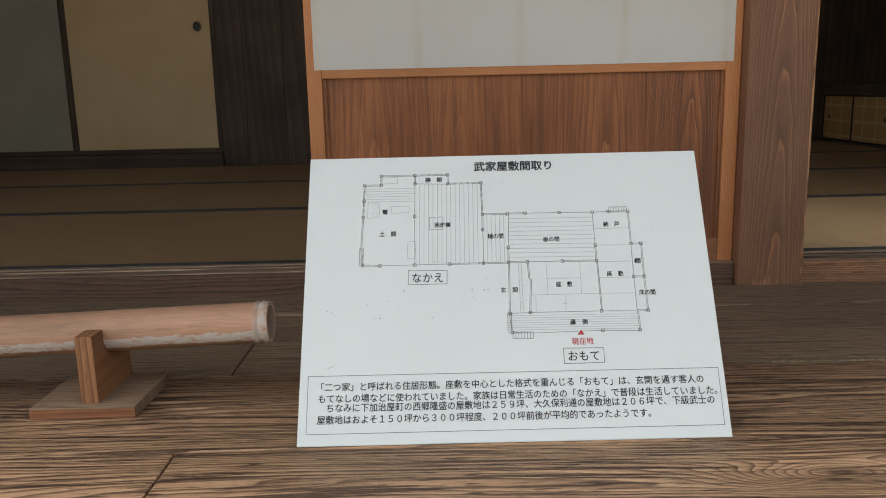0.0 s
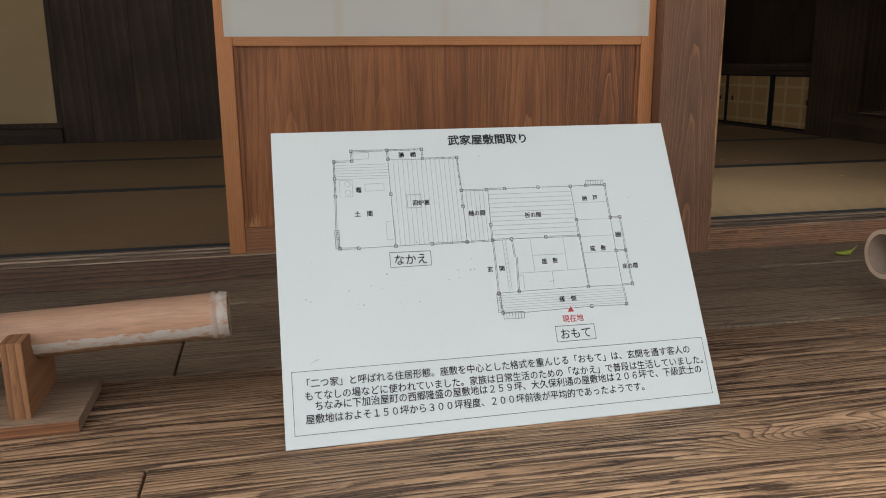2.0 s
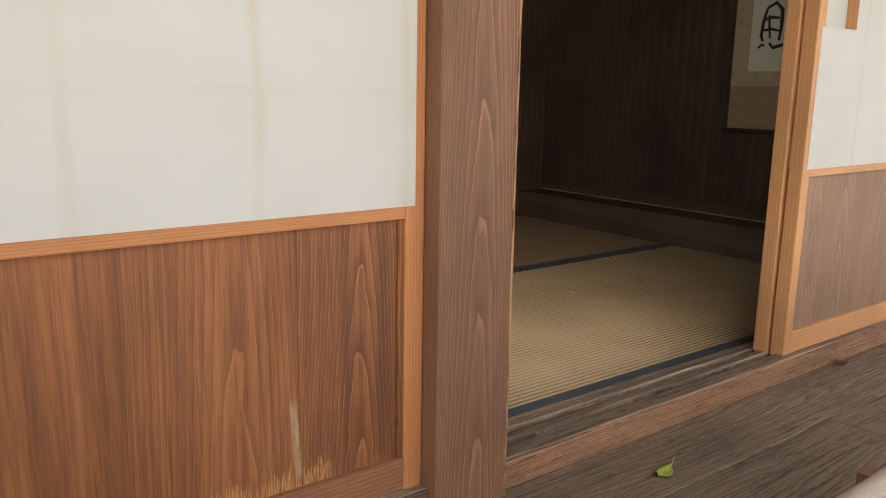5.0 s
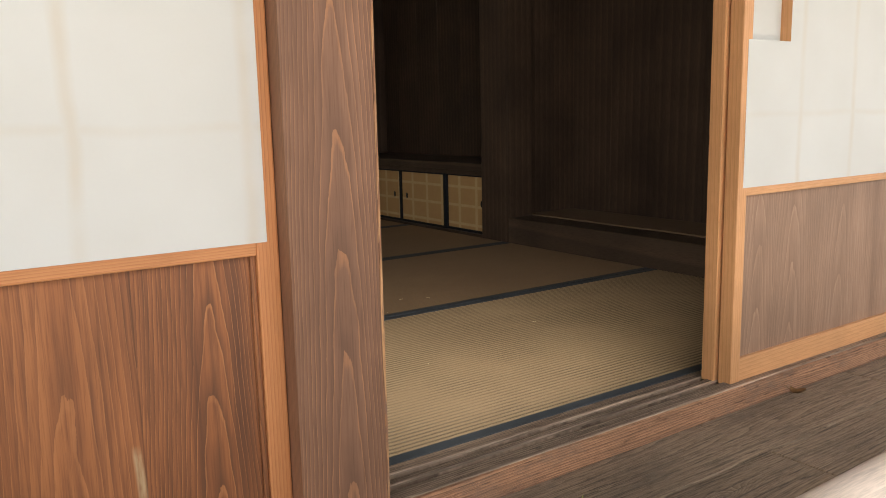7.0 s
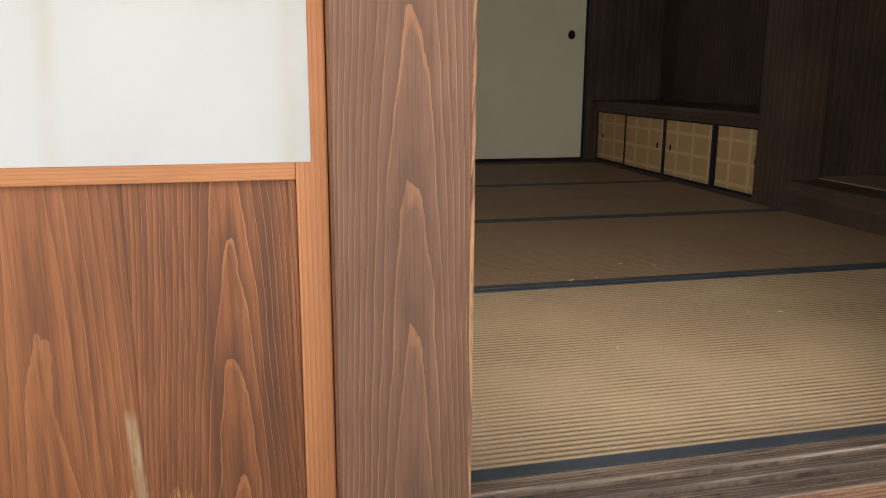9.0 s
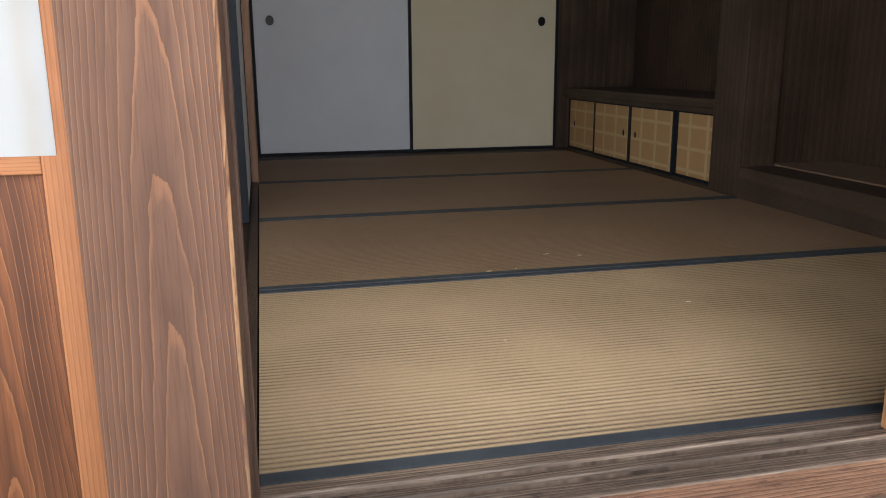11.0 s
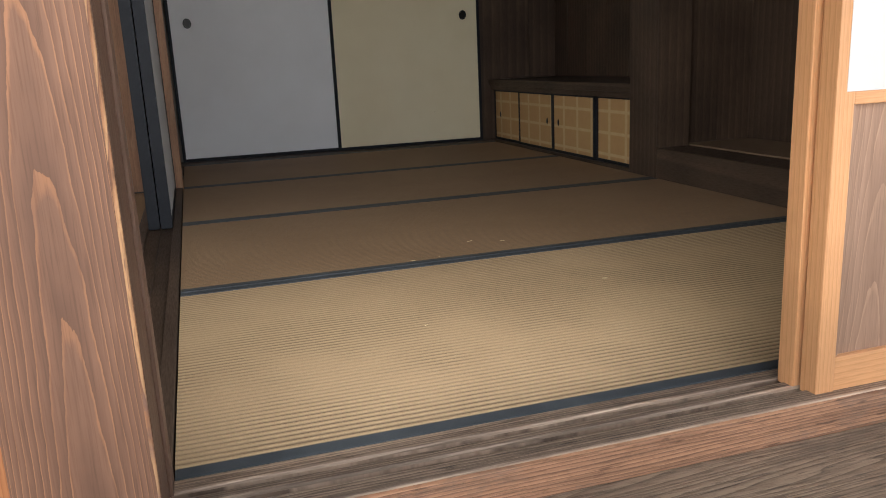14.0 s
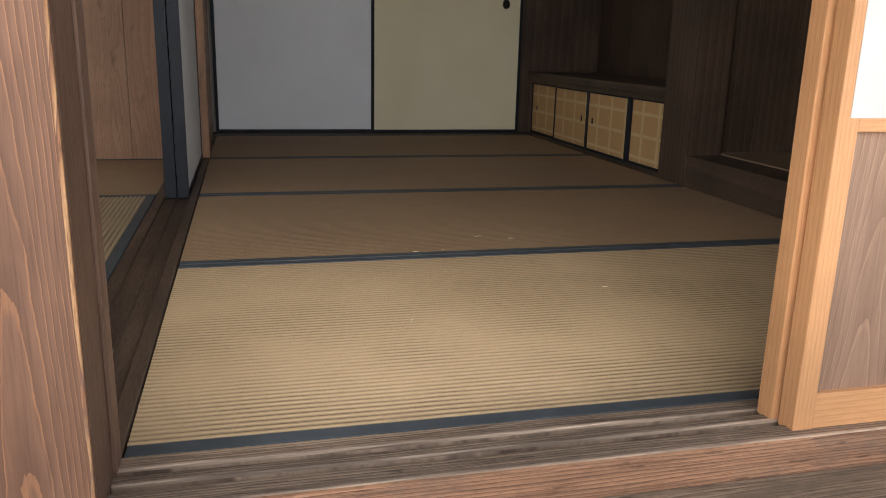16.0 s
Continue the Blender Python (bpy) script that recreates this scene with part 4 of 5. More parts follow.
slab("prop", -0.775, -0.755, -0.8, -0.785, DECK + 0.012, DECK + 0.31, STAND, BOARD, 0.002)


def stroke(bm, u0, v0, u1, v1, w=0.9, lift=0.4):
    """A printed line; all in millimetres on the board."""
    a, b = Vector((u0, v0, 0)), Vector((u1, v1, 0))
    n = Vector((-(b - a).y, (b - a).x, 0)).normalized() * w / 2
    bm.faces.new([bm.verts.new((*((p) / 1000).xy, lift / 1000)) for p in (a - n, b - n, b + n, a + n)])


def outline(bm, points, w=1.0):
    for a, b in zip(points, points[1:]):
        stroke(bm, *a, *b, w)


# pale lines: boarded floors and mats
pale = bmesh.new()


def rules(bm, a0, a1, b0, b1, count):
    """Evenly spaced printed lines from the edge a0-a1 across to the edge b0-b1."""
    for k in range(1, count):
        f = k / count
        stroke(bm, a0[0] + (a1[0] - a0[0]) * f, a0[1] + (a1[1] - a0[1]) * f, b0[0] + (b1[0] - b0[0]) * f, b0[1] + (b1[1] - b0[1]) * f, 0.45)


def quad(bm, points, w=0.6):
    outline(bm, [*points, points[0]], w)


rules(pale, (157.4, 371.4), (255.4, 371.3), (156.6, 248.1), (253.7, 248.0), 15)
rules(pale, (84.2, 370.1), (83.7, 345.6), (156.6, 370.0), (155.9, 344.9), 6)
stroke(pale, 83.7, 345.6, 155.9, 345.2, 0.5)
rules(pale, (255.7, 321.3), (292.1, 320.8), (254.7, 248.6), (291.2, 248.6), 6)
rules(pale, (293.4, 321.1), (290.5, 249.0), (416.2, 320.6), (415.5, 247.6), 11)
rules(pale, (289.4, 173.6), (291.6, 146.6), (468.2, 172.4), (468.3, 145.2), 8)
stroke(pale, 415.6, 295.9, 467.9, 296.4, 0.5)
stroke(pale, 416.3, 271.0, 467.4, 270.2, 0.5)
stroke(pale, 417.6, 245.8, 465.8, 245.9, 0.5)
stroke(pale, 417.1, 222.3, 467.1, 222.1, 0.5)
stroke(pale, 415.6, 199.5, 465.9, 198.8, 0.5)
stroke(pale, 343.8, 248.1, 344.2, 199.0, 0.5)
stroke(pale, 391.7, 246.5, 391.6, 199.3, 0.5)
stroke(pale, 344.5, 223.2, 390.9, 222.5, 0.5)
stroke(pale, 319.5, 199.2, 415.6, 199.5, 0.5)
stroke(pale, 369.1, 198.7, 368.0, 177.1, 0.5)
stroke(pale, 304.3, 246.5, 304.4, 175.8, 0.5)
stroke(pale, 308.4, 246.3, 308.5, 176.2, 0.5)
stroke(pale, 321.1, 196.1, 326.8, 196.1, 0.5)
stroke(pale, 326.8, 196.1, 326.0, 175.0, 0.5)
stroke(pale, 362.4, 185.1, 370.1, 185.9, 0.5)
rules(pale, (304.3, 246.5), (304.4, 175.8), (308.4, 246.6), (308.5, 176.2), 11)
quad(pale, [(88.0, 344.1), (105.3, 344.1), (104.6, 320.2), (87.5, 320.0)], 0.5)
quad(pale, [(122.1, 337.2), (148.0, 337.9), (148.1, 327.6), (122.2, 327.0)], 0.5)
quad(pale, [(146.5, 282.5), (158.1, 283.0), (156.9, 257.3), (145.7, 257.3)], 0.5)
quad(pale, [(177.6, 319.1), (197.7, 319.6), (197.0, 300.4), (178.0, 300.3)], 0.9)
quad(pale, [(109.1, 383.5), (130.6, 383.9), (130.8, 374.4), (109.3, 373.7)], 0.5)
outline(pale, [(98.7 + 4 * math.cos(i * math.pi / 8), 338.2 + 4 * math.sin(i * math.pi / 8)) for i in range(17)], 0.5)
outline(pale, [(98.4 + 4 * math.cos(i * math.pi / 8), 325.9 + 4 * math.sin(i * math.pi / 8)) for i in range(17)], 0.5)
tagged(on_board("plan_hatching", pale, INK_PALE, "pale printed floor lines"), kind="stuff")

# walls of the plan, drawn double, with their posts
walls = bmesh.new()


def double(points, gap=0.85, w=0.5):
    """A printed wall: two thin lines side by side."""
    for (u0, v0), (u1, v1) in zip(points, points[1:]):
        n = Vector((v0 - v1, u1 - u0)).normalized() * gap
        stroke(walls, u0 + n.x, v0 + n.y, u1 + n.x, v1 + n.y, w)
        stroke(walls, u0 - n.x, v0 - n.y, u1 - n.x, v1 - n.y, w)


double([(82.1, 248.1), (79.3, 273.1), (81.2, 321.3), (82.4, 371.5), (106.8, 371.7), (106.7, 386.4), (156.8, 386.2), (205.5, 386.2), (205.7, 371.9), (254.5, 372.0), (255.2, 322.4), (255.0, 298.7)])
double([(156.8, 386.2), (156.9, 372.8)])
double([(82.1, 248.1), (106.9, 247.3)])
double([(206.0, 247.6), (254.6, 247.6), (291.1, 247.6)])
double([(255.2, 322.4), (291.6, 321.9)])
double([(291.2, 322.6), (317.8, 322.5)])
double([(439.1, 321.8), (467.9, 321.7), (467.8, 272.0), (482.3, 272.0), (481.9, 222.7), (467.2, 222.8)])
double([(481.9, 222.7), (482.5, 173.8), (467.2, 173.8)])
double([(291.0, 270.4), (290.4, 248.3), (317.5, 248.2)])
double([(367.3, 248.2), (416.2, 247.6), (416.3, 271.0)])
double([(318.0, 246.8), (318.9, 223.0)])
double([(321.3, 222.9), (317.7, 173.2)])
double([(468.3, 173.1), (469.0, 145.2)])
double([(289.4, 173.6), (291.6, 146.6)])
double([(291.6, 146.6), (320.2, 145.8)])
double([(291.0, 247.6), (289.4, 172.9)])
outline(walls, [(156.9, 372.8), (156.3, 321.4), (156.6, 247.4)], 0.6)
outline(walls, [(106.9, 247.3), (156.6, 247.4), (206.0, 247.6)], 0.6)
outline(walls, [(156.9, 372.8), (205.6, 371.2)], 0.6)
outline(walls, [(255.0, 298.7), (255.2, 273.6), (254.6, 247.6)], 0.6)
outline(walls, [(293.5, 321.8), (292.2, 296.3), (291.0, 270.4)], 0.6)
outline(walls, [(317.8, 322.5), (367.3, 322.3), (415.6, 321.7), (439.2, 322.2)], 0.6)
outline(walls, [(415.6, 321.7), (416.3, 271.0)], 0.6)
outline(walls, [(416.2, 247.6), (417.4, 174.1)], 0.6)
outline(walls, [(417.6, 247.5), (418.8, 174.0)], 0.6)
outline(walls, [(467.8, 272.0), (467.2, 222.8), (467.2, 173.8)], 0.6)
outline(walls, [(317.5, 248.2), (343.1, 248.1), (367.3, 248.2)], 0.6)
outline(walls, [(317.9, 174.2), (417.4, 174.1), (467.1, 173.1)], 0.6)
outline(walls, [(320.1, 145.1), (416.9, 146.6), (469.0, 145.2)], 0.6)
outline(walls, [(289.4, 173.6), (318.4, 173.9)], 0.6)
quad(walls, [(76.8, 273.2), (82.7, 273.9), (82.1, 248.1), (77.1, 248.1)], 0.6)
quad(walls, [(440.0, 329.1), (466.6, 329.1), (466.1, 322.2), (439.5, 322.2)], 0.6)
quad(walls, [(286.1, 173.8), (292.1, 174.1), (290.3, 147.3), (285.7, 147.0)], 0.6)
quad(walls, [(292.2, 146.5), (320.6, 146.4), (320.0, 137.7), (292.0, 138.2)], 0.6)
rules(walls, (76.8, 273.2), (77.1, 248.1), (82.7, 273.9), (82.1, 248.1), 8)
rules(walls, (440.0, 329.1), (466.6, 329.1), (439.5, 322.2), (466.1, 322.2), 7)
rules(walls, (286.1, 173.8), (285.7, 147.0), (292.1, 174.1), (290.3, 147.3), 8)
rules(walls, (292.2, 146.5), (320.6, 146.4), (292.0, 138.2), (320.0, 137.7), 7)
for u, v in ((82.4, 371.5), (81.9, 346.7), (81.2, 321.3), (82.1, 248.1), (106.9, 247.3), (156.6, 247.4), (206.0, 247.6), (254.6, 247.6), (106.8, 371.7), (106.7, 386.4), (156.8, 386.2), (156.9, 372.8), (205.5, 386.2), (205.7, 371.9), (254.5, 372.0), (255.2, 322.4), (255.0, 298.7), (156.3, 321.4), (291.6, 321.9), (317.8, 322.5), (367.3, 322.3), (415.6, 321.7), (439.1, 321.8), (467.9, 321.7), (467.8, 272.0), (482.3, 272.0), (481.9, 222.7), (467.2, 222.8), (482.5, 173.8), (416.3, 271.0), (416.2, 247.6), (367.3, 248.2), (317.5, 248.2), (291.0, 270.4), (290.4, 248.3), (417.4, 174.1), (317.9, 174.2), (289.4, 173.6), (291.6, 146.6), (417.2, 146.6), (468.5, 146.2)):
    quad(walls, [(u - 1.9, v - 1.9), (u + 1.9, v - 1.9), (u + 1.9, v + 1.9), (u - 1.9, v + 1.9)], 0.9)
for k in range(1, 6):
    u, v = 206.0 + 85.1 * k / 6, 247.6 + 0.0 * k / 6
    stroke(walls, u - 0.5, v, u + 0.5, v, 2.6, 0.45)
for k in range(1, 5):
    u, v = 158.1 + 47.4 * k / 5, 386.2 + 0.0 * k / 5
    stroke(walls, u - 0.5, v, u + 0.5, v, 2.6, 0.45)
for k in range(1, 5):
    u, v = 205.7 + 48.8 * k / 5, 371.9 + 0.1 * k / 5
    stroke(walls, u - 0.5, v, u + 0.5, v, 2.6, 0.45)
for k in range(1, 5):
    u, v = 254.5 + 0.7 * k / 5, 372.0 + -49.6 * k / 5
    stroke(walls, u - 0.5, v, u + 0.5, v, 2.6, 0.45)
for k in range(1, 5):
    u, v = 82.4 + -1.2 * k / 5, 371.5 + -50.2 * k / 5
    stroke(walls, u - 0.5, v, u + 0.5, v, 2.6, 0.45)
tagged(on_board("floor_plan", walls, INK_GREY, "grey printed plan of the house"), kind="stuff")

boxes = bmesh.new()
quad(boxes, [(147.2, 238.8), (202.6, 238.2), (202.1, 218.5), (147.1, 218.3)], 0.8)
quad(boxes, [(360.8, 123.0), (416.0, 122.4), (415.9, 102.3), (360.7, 101.9)], 0.8)
quad(boxes, [(11.5, 92.4), (569.1, 91.7), (568.3, 16.1), (11.8, 15.7)], 0.7)
tagged(on_board("printed_frame", boxes, INK_GREY), kind="stuff")
mark = bmesh.new()
mark.faces.new([mark.verts.new((u / 1000, v / 1000, 0.0005)) for u, v in ((381.7, 141.3), (390.9, 141.2), (387.0, 148.7))])
on_board("place_marker", mark, INK_RED, "red printed triangle")
rng = random.Random(4)
for k in range(26):
    u, v, r = rng.uniform(30, 280), rng.gauss(196, 22), rng.uniform(0.25, 0.9)
    speck = bmesh.new()
    stroke(speck, u - r, v, u + r * rng.uniform(0.4, 2), v + rng.uniform(-1, 1), r * 1.2)
    on_board("dirt_speck", speck, INK_GREY)
for u, v, w in ((36, 101, 7), (42, 104, 4), (285, 372, 3), (500, 300, 2), (520, 262, 2), (132, 352, 1.5)):
    speck = bmesh.new()
    stroke(speck, u, v, u + w, v + w * 0.6, 0.5)
    on_board("scratch", speck, INK_PALE)


def printed(name, body, u0, u1, v, height, material, weight=0.0):
    """Lettering that fills u0 to u1, with its middle at v and that height, in millimetres on the board."""
    curve = bpy.data.curves.new(name, "FONT")
    curve.body, curve.resolution_u = body, 2
    ob = new(name, curve)
    bpy.context.view_layer.update()
    data = bpy.data.meshes.new_from_object(ob.evaluated_get(bpy.context.evaluated_depsgraph_get()))
    bpy.data.objects.remove(ob)
    xs, ys = [p.co.x for p in data.vertices], [p.co.y for p in data.vertices]
    lo, hi = min(xs), max(xs)
    tall = height / (max(ys) - min(ys))
    for p in data.vertices:
        p.co = Vector((u0 + (p.co.x - lo) * (u1 - u0) / (hi - lo), v + (p.co.y - (max(ys) + min(ys)) / 2) * tall, 0.5)) / 1000
    if weight:
        bm = bmesh.new()
        for k, (du, dv) in enumerate(((0, 0), (weight, 0), (-weight, 0), (0, weight), (0, -weight))):
            copy = data.copy()
            copy.transform(Matrix.Translation((du / 1000, dv / 1000, k * 0.00003)))
            bm.from_mesh(copy)
            bpy.data.meshes.remove(copy)
        bm.to_mesh(data)
        bm.free()
    data.transform(BOARD_AT)
    data.materials.clear()
    data.materials.append(material)
    made = new(name, data)
    made.parent = BOARD
    made.matrix_parent_inverse = BOARD.matrix_basis.inverted()
    return made


printed("title", "武家屋敷間取り", 245.0, 360.4, 398.4, 15.2, INK, 0.45)
for body, u0, u1, v in (
    ("膳　棚", 172.3, 196.3, 378.6),
    ("竈", 109.2, 116.9, 329.4),
    ("囲炉裏", 185.6, 208.6, 307.2),
    ("土　間", 105.5, 129.0, 295.0),
    ("樋の間", 261.8, 284.6, 288.2),
    ("板の間", 341.7, 365.1, 281.5),
    ("納　戸", 430.4, 453.3, 302.6),
    ("座　敷", 429.5, 452.7, 227.8),
    ("座　敷", 356.2, 379.3, 214.0),
    ("棚", 470.2, 478.8, 246.2),
    ("床の間", 472.6, 495.3, 199.7),
    ("玄　関", 278.0, 301.8, 207.4),
    ("縁　側", 372.9, 396.6, 159.4),
):
    printed("room_name", body, u0, u1, v, 7.8, INK, 0.14)
printed("place_name", "現在地", 372.9, 402.5, 132.3, 9.8, INK_RED, 0.1)
printed("building_name", "なかえ", 152.9, 196.5, 228.0, 13.5, INK, 0.12)
printed("building_name", "おもて", 367.0, 409.1, 112.0, 13.0, INK, 0.12)
for body, u0, u1, v in (
    ("「二つ家」と呼ばれる住居形態。座敷を中心とした格式を重んじる「おもて」は、玄関を通す客人の", 29.6, 547.6, 77.3),
    ("もてなしの場などに使われていました。家族は日常生活のための「なかえ」で普段は生活していました。", 26.5, 564.0, 61.9),
    ("ちなみに下加治屋町の西郷隆盛の屋敷地は２５９坪、大久保利通の屋敷地は２０６坪で、下級武士の", 38.2, 558.7, 49.4),
    ("屋敷地はおよそ１５０坪から３００坪程度、２００坪前後が平均的であったようです。", 25.8, 471.7, 34.0),
):
    printed("text_line", body, u0, u1, v, 11.4, INK, 0.12)

# ---------------------------------------------------------------- bamboo poles on low stands


def bamboo(name, low, strip):
    """Peeled cane: fine lengthwise fibres, and a paler rough strip where the skin is left along one side."""
    m = Mat(name, 0.5, 0, 0.4)
    c = m.coords()
    fibre = m.noise(m.mapped(c, scale=(0.05, 1, 1)), 420, 4, 0.6)
    broad = m.noise(m.mapped(c, scale=(0.3, 1, 1)), 14, 3)
    col = m.ramp(broad, [(0.3, low), (0.7, tuple(min(1, a * 1.25) for a in low))])
    col = m.mix(m.grey(fine_fac(m, fibre), 0.0, 1.0, 0.0, 0.5), col, tuple(a * 0.6 for a in low))
    col = m.mix(m.grey(m.noise(m.mapped(c, scale=(0.12, 1, 1)), 60, 4, 0.7), 0.5, 0.7, 0.0, 0.6), col, tuple(a * 0.55 for a in low))
    if strip:
        sep = m.t.nodes.new("ShaderNodeSeparateXYZ")
        m.link(c, sep.inputs[0])
        h = m.math("ADD", m.math("ADD", sep.outputs[2], m.math("MULTIPLY", sep.outputs[0], -0.036)), m.math("MULTIPLY", m.math("SUBTRACT", m.noise(c, 45, 4, 0.7), 0.5), 0.012))
        centre = 0.697
        inside = m.math("MULTIPLY", m.grey(h, centre - 0.0005, centre + 0.0005, 0, 1), m.grey(h, centre + 0.0145, centre + 0.0155, 1, 0))
        col = m.mix(m.math("MULTIPLY", inside, m.grey(m.noise(m.mapped(c, scale=(0.35, 1, 1)), 150, 4, 0.75), 0.36, 0.5)), col, (0.56, 0.51, 0.45))
        # Darker brown below the strip paints the shade on the pole's underside.
        under_shade = m.grey(h, centre - 0.001, centre + 0.0005, 1, 0)
        col = m.mix(under_shade, col, (0.3, 0.17, 0.09))
        tip = m.grey(m.math("ADD", sep.outputs[0], m.math("MULTIPLY", m.noise(c, 30, 3), 0.05)), -1.105, -1.09)
        col = m.mix(m.math("MULTIPLY", tip, m.grey(m.noise(c, 90, 4, 0.7), 0.35, 0.55)), col, (0.56, 0.5, 0.43))
    m.colour(col)
    m.bump(fibre, 0.15, 0.0008)
    return m.m


def fine_fac(m, value):
    return m.grey(value, 0.4, 0.7)


CANE = bamboo("peeled bamboo", (0.45, 0.26, 0.165), True)
CANE_WHITE = bamboo("pale bamboo", (0.62, 0.5, 0.4), False)
CANE_CUT = plain("cut bamboo", (0.6, 0.45, 0.33), 0.7)
CANE_IN = plain("bamboo inside", (0.42, 0.32, 0.24), 0.75)


def tube(start, end, radius, bore, nodes, material, thing_ob, name="cane"):
    """A hollow cane with thicker rings at its nodes; the bore is open at both ends."""
    a, b = Vector(start), Vector(end)
    length = (b - a).length
    turn = Matrix.Translation(a) @ (b - a).to_track_quat("Z", "Y").to_matrix().to_4x4()
    stops = {0.0: radius, length: radius}
    for n in nodes:
        for d, r in ((-0.01, 1.0), (-0.004, 1.07), (-0.001, 0.985), (0.001, 0.985), (0.004, 1.06), (0.009, 1.01)):
            if 0 < n + d < length:
                stops[n + d] = radius * r
    seg = 40
    outer = bmesh.new()
    rings = [[outer.verts.new(turn @ Vector((r * math.cos(2 * math.pi * i / seg), r * math.sin(2 * math.pi * i / seg), d))) for i in range(seg)]
             for d, r in sorted(stops.items())]
    for p, q in zip(rings, rings[1:]):
        for i in range(seg):
            j = (i + 1) % seg
            outer.faces.new((p[i], p[j], q[j], q[i]))
    skin = part(name, outer, material, thing_ob, "", True)
    inner = bmesh.new()
    loops = [[inner.verts.new(turn @ Vector((bore * math.cos(2 * math.pi * i / seg), bore * math.sin(2 * math.pi * i / seg), d))) for i in range(seg)] for d in (0.0, length)]
    for i in range(seg):
        j = (i + 1) % seg
        inner.faces.new((loops[0][j], loops[0][i], loops[1][i], loops[1][j]))
    part("bore", inner, CANE_IN, thing_ob, "brown hollow inside", True)
    for d in (0.0, length):
        cut = bmesh.new()
        pair = [[cut.verts.new(turn @ Vector((r * math.cos(2 * math.pi * i / seg), r * math.sin(2 * math.pi * i / seg), d))) for i in range(seg)] for r in (radius, bore)]
        for i in range(seg):
            j = (i + 1) % seg
            cut.faces.new((pair[0][i], pair[0][j], pair[1][j], pair[1][i]))
        part("cut_end", cut, CANE_CUT, thing_ob, "cut pale rim")
    return skin


left_pole = thing("bamboo_pole", (-1.8, -0.8, DECK), "peeled reddish bamboo pole with a pale rough strip on stands", "bamboo pole", "barrier poles")
tube((-2.6, -0.795, 0.624), (-1.103, -0.8, 0.677), 0.0315, 0.025, (0.35, 0.9, 1.484), CANE, left_pole)
right_pole = thing("bamboo_pole", (0.8, -0.68, DECK), "thick pale hollow bamboo pole with an open cut end", "bamboo pole", "barrier poles")
tube((0.058, -0.682, 0.665), (1.6, -0.664, 0.665), 0.046, 0.0375, (0.62, 1.2), CANE_WHITE, right_pole)


def stand(x, y0, y1, ring_y, ring_z, r, base):
    """A low stand: a base board and an upright board with a round notch that carries the pole."""
    s = thing("pole_stand", (x, (y0 + y1) / 2, DECK), "small reddish plywood stand carrying a bamboo pole", "pole stand", "pole stands")
    slab("base_board", base[0], base[1], base[2], base[3], DECK, DECK + 0.018, STAND_TOP, s, 0.0015)
    slab("base_edge", base[0], base[1], base[2] - 0.0006, base[2] + 0.003, DECK + 0.001, DECK + 0.016, FRAME_LOW, s, 0)
    top = ring_z + 0.012
    steps = 14
    profile = [(y0, DECK + 0.018), (y1, DECK + 0.018), (y1, top)]
    for i in range(steps + 1):
        ang = math.pi * i / steps
        profile.append((ring_y + r * math.cos(ang), ring_z - r * math.sin(ang)) if i not in (0, steps) else (ring_y + (r if i == 0 else -r), top))
    profile.append((y0, top))
    bm = bmesh.new()
    front = [bm.verts.new((x - 0.0125, y, z)) for y, z in profile]
    bm.faces.new(front)
    made = bmesh.ops.extrude_face_region(bm, geom=list(bm.faces))
    for v in made["geom"]:
        if isinstance(v, bmesh.types.BMVert):
            v.co.x += 0.025
    bmesh.ops.recalc_face_normals(bm, faces=bm.faces)
    bmesh.ops.triangulate(bm, faces=[f for f in bm.faces if len(f.verts) > 4])
    part("upright_board", bm, STAND, s)
    return s


stand(-1.363, -0.87, -0.74, -0.8, 0.668, 0.032, (-1.446, -1.291, -0.886, -0.745))
stand(-2.4, -0.87, -0.73, -0.796, 0.631, 0.032, (-2.48, -2.32, -0.893, -0.725))
stand(0.36, -0.75, -0.61, -0.679, 0.665, 0.0465, (0.28, 0.44, -0.77, -0.59))
stand(1.35, -0.75, -0.61, -0.667, 0.665, 0.0465, (1.27, 1.43, -0.77, -0.59))

# ---------------------------------------------------------------- fallen leaves
LEAF_GREEN = plain("yellow-green leaf", (0.36, 0.42, 0.06), 0.5, 0, 0.25, 60, 300, 0.2)
LEAF_BROWN = plain("dry brown leaf", (0.2, 0.1, 0.035), 0.7, 0, 0.3, 60, 300, 0.3)


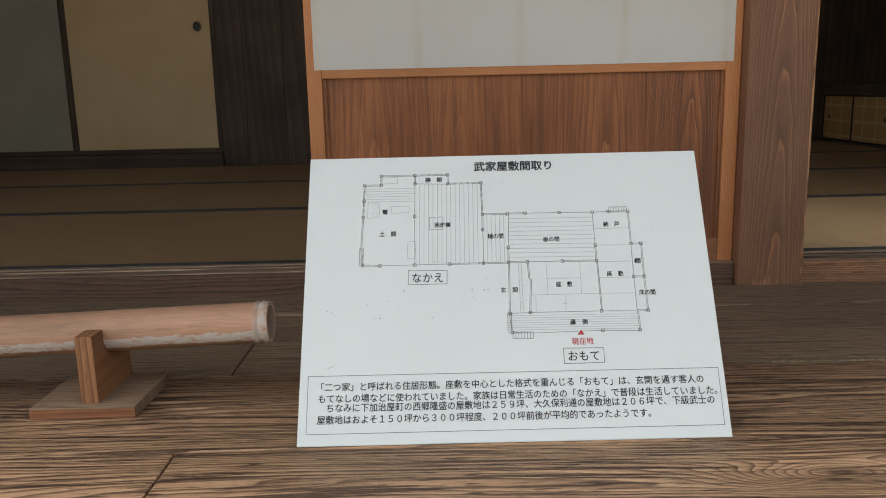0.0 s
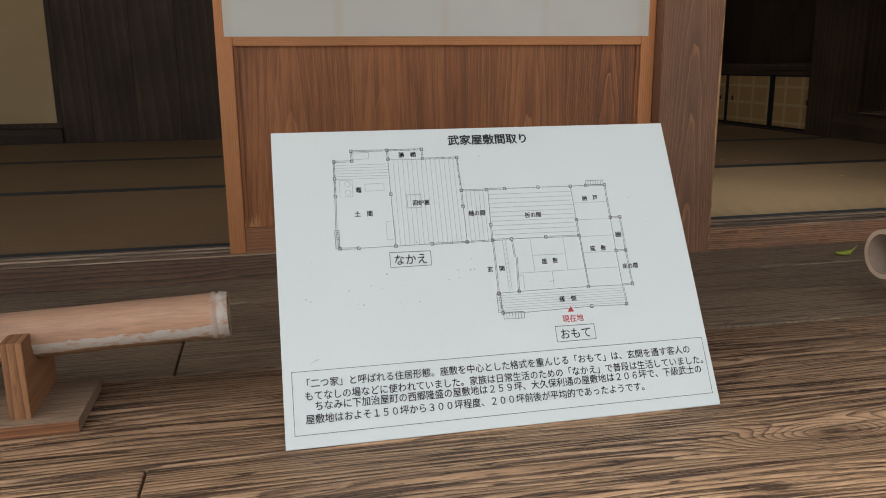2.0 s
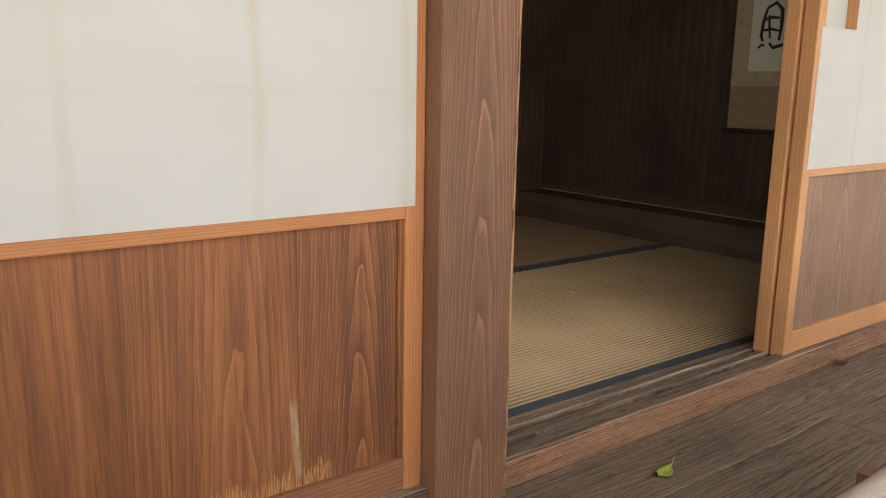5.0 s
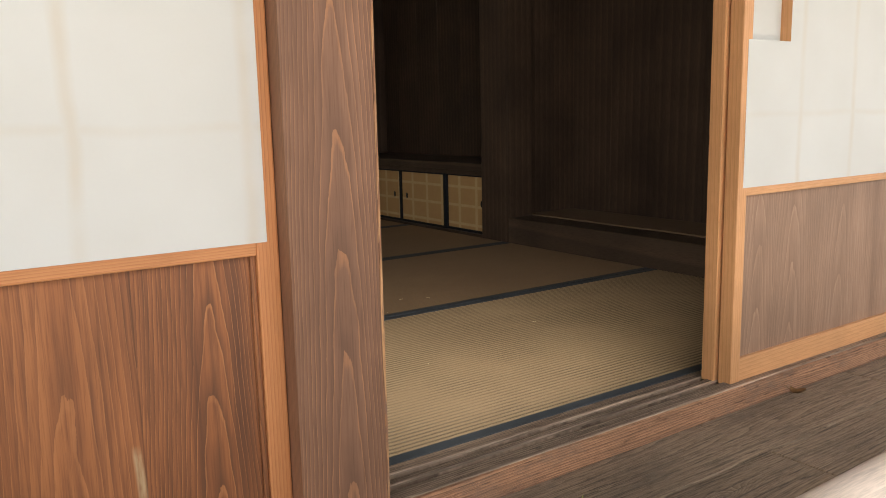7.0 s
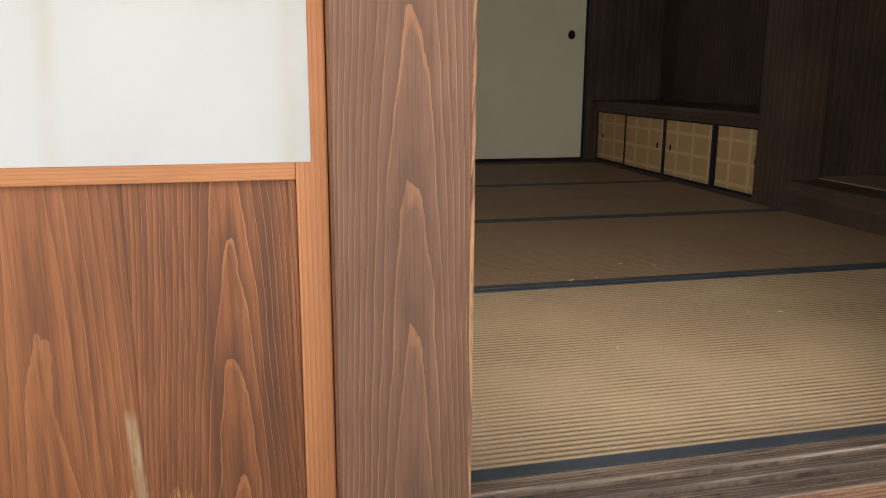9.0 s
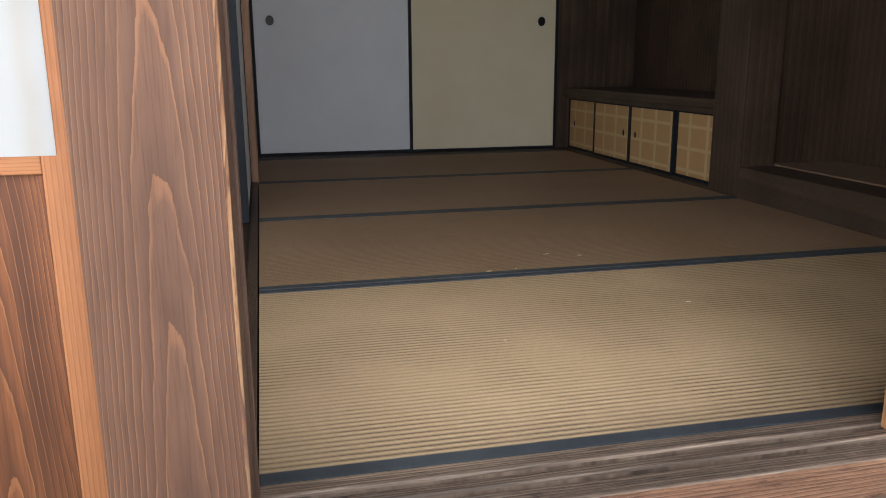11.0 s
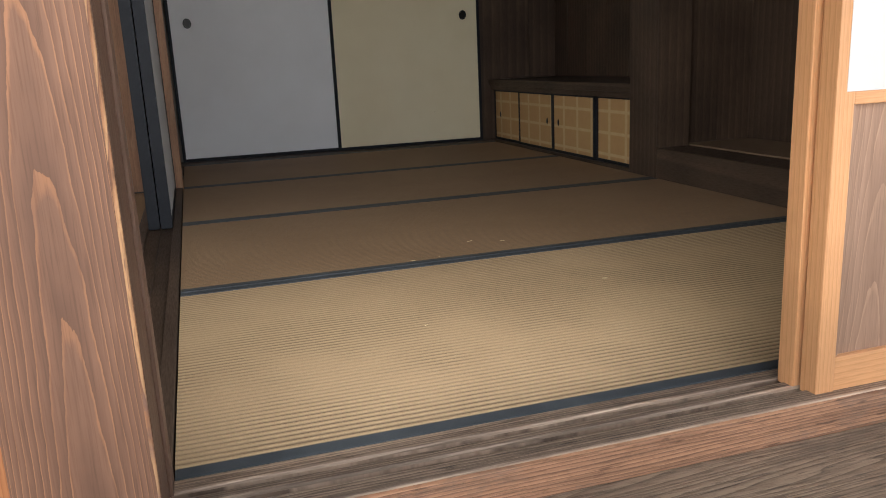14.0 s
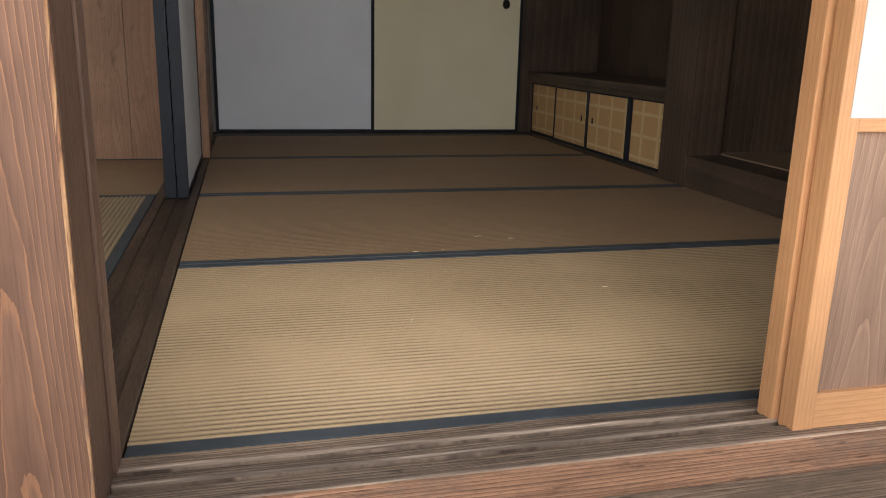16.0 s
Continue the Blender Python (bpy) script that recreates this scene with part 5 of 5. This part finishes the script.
def leaf(at, turn, length, width, curl, material, label):
    ob = thing("fallen_leaf", at, label, "leaf", "fallen leaves")
    m = Matrix.Translation(at) @ pose(0, 0, 0, 0, 0, turn)
    bm = bmesh.new()
    rows = []
    n = 9
    for i in range(n + 1):
        f = i / n
        w = width * (math.sin(math.pi * f ** 0.8) ** 0.8 if 0 < f < 1 else 0.02)
        z = 0.0015 + curl * (2 * f - 1) ** 2 * 0.5
        rows.append([bm.verts.new(m @ Vector((f * length - length / 2, s * w / 2, z + abs(s) * curl * (0.9 if s > 0 else 0.35)))) for s in (-1, -0.5, 0, 0.5, 1)])
    for p, q in zip(rows, rows[1:]):
        for i in range(4):
            bm.faces.new((p[i], q[i], q[i + 1], p[i + 1]))
    made = bmesh.ops.extrude_face_region(bm, geom=list(bm.faces))
    for v in made["geom"]:
        if isinstance(v, bmesh.types.BMVert):
            v.co.z += 0.0005
    bmesh.ops.recalc_face_normals(bm, faces=bm.faces)
    part("blade", bm, material, ob, "", True)
    bm = bmesh.new()
    a, b = Vector((length / 2 - 0.004, 0, 0.002 + curl * 0.5)), Vector((length / 2 + length * 0.45, 0.006, 0.012 + curl))
    bmesh.ops.create_cone(bm, cap_ends=True, segments=6, radius1=0.0014, radius2=0.0008, depth=(b - a).length,
                          matrix=m @ Matrix.Translation((a + b) / 2) @ (b - a).to_track_quat("Z", "Y").to_matrix().to_4x4())
    part("stalk", bm, material, ob)
    return ob


leaf((0.291, -0.303, DECK), 8, 0.048, 0.03, 0.007, LEAF_GREEN, "yellow-green fallen leaf lying on the veranda")
leaf((1.15, -0.2, DECK), 150, 0.04, 0.03, 0.014, LEAF_BROWN, "curled dry brown leaf by the sill")

# ---------------------------------------------------------------- hanging scroll in the picture alcove
SILK = plain("beige scroll silk", (0.42, 0.33, 0.22), 0.7, 0, 0.15, 30, 400, 0.2)
SILK_BROWN = plain("brown scroll silk", (0.3, 0.21, 0.13), 0.7, 0, 0.15, 30, 400, 0.2)
SCROLL_PAPER = plain("scroll paper", (0.66, 0.62, 0.5), 0.8, 0, 0.06, 6, 200, 0.1)
BRUSH = plain("brush ink", (0.02, 0.02, 0.02), 0.6)
scroll = thing("hanging_scroll", (ALC - 0.01, 0.83, 1.065), "hanging scroll with bold black brush writing in the alcove", "hanging scroll")
SX = ALC - 0.006
slab("lower_cloth", SX, SX + 0.003, 0.63, 1.04, 1.085, 1.28, SILK_BROWN, scroll, 0)
slab("border_cloth", SX, SX + 0.003, 0.63, 1.04, 1.28, 2.3, SILK, scroll, 0)
slab("picture_paper", SX - 0.0015, SX, 0.715, 0.958, 1.345, 2.17, SCROLL_PAPER, scroll, 0)
bm = bmesh.new()
bmesh.ops.create_cone(bm, cap_ends=True, segments=16, radius1=0.011, radius2=0.011, depth=0.45, matrix=Matrix.Translation((SX - 0.004, 0.835, 1.08)) @ pose(0, 0, 0, 90))
part("roller", bm, DARK_Y, scroll, "dark wooden roller", True)
def brush(points, w):
    """One brush stroke on the scroll: (across, up) from its start, tapering."""
    bm, verts = bmesh.new(), []
    for i, (a, z) in enumerate(points):
        p, q = points[max(0, i - 1)], points[min(len(points) - 1, i + 1)]
        d = Vector((q[0] - p[0], q[1] - p[1])).normalized()
        half = w * (0.55 + 0.45 * math.sin(math.pi * (i + 0.6) / len(points)))
        n = Vector((-d.y, d.x)) * half
        verts.append([bm.verts.new((SX - 0.0022, 0.938 - (a + s * n.x), z + s * n.y)) for s in (1, -1)])
    for p, q in zip(verts, verts[1:]):
        bm.faces.new((p[0], p[1], q[1], q[0]))
    part("brush_stroke", bm, BRUSH, scroll, "bold black ink")


for base in (1.445, 1.75):
    brush([(0.05, base + 0.17), (0.035, base + 0.11), (0.03, base + 0.05), (0.04, base + 0.03)], 0.008)
    brush([(0.05, base + 0.17), (0.09, base + 0.19), (0.12, base + 0.16), (0.122, base + 0.09), (0.115, base + 0.03)], 0.009)
    brush([(0.04, base + 0.12), (0.075, base + 0.13), (0.11, base + 0.125)], 0.007)
    brush([(0.04, base + 0.075), (0.075, base + 0.08), (0.115, base + 0.07)], 0.006)
    brush([(0.06, base + 0.14), (0.066, base + 0.09), (0.072, base + 0.04)], 0.006)
    brush([(0.02, base + 0.0), (0.035, base + 0.015), (0.05, base + 0.01)], 0.006)
    brush([(0.07, base + 0.02), (0.09, base + 0.0), (0.15, base + 0.015), (0.175, base + 0.03)], 0.008)

# ---------------------------------------------------------------- bits of straw on the mats
STRAW = plain("dry straw", (0.62, 0.5, 0.3), 0.7)
for x, y, turn, size in ((0.84, 1.14, 20, 0.02), (0.93, 1.1, -30, 0.012), (0.7, 1.0, 60, 0.012), (0.62, 0.99, 10, 0.015), (0.5, 0.45, 40, 0.01), (1.0, 0.6, -15, 0.012)):
    bit = thing("straw_bit", (x, y, MAT), "tiny dry bit of straw on the mat", "straw bit", "straw bits on the mats")
    bm = bmesh.new()
    box(bm, -size / 2, size / 2, -0.0009, 0.0009, 0, 0.0014, 0.0004)
    bm.transform(Matrix.Translation((x, y, MAT)) @ pose(0, 0, 0, 0, 0, turn))
    part("stalk", bm, STRAW, bit)
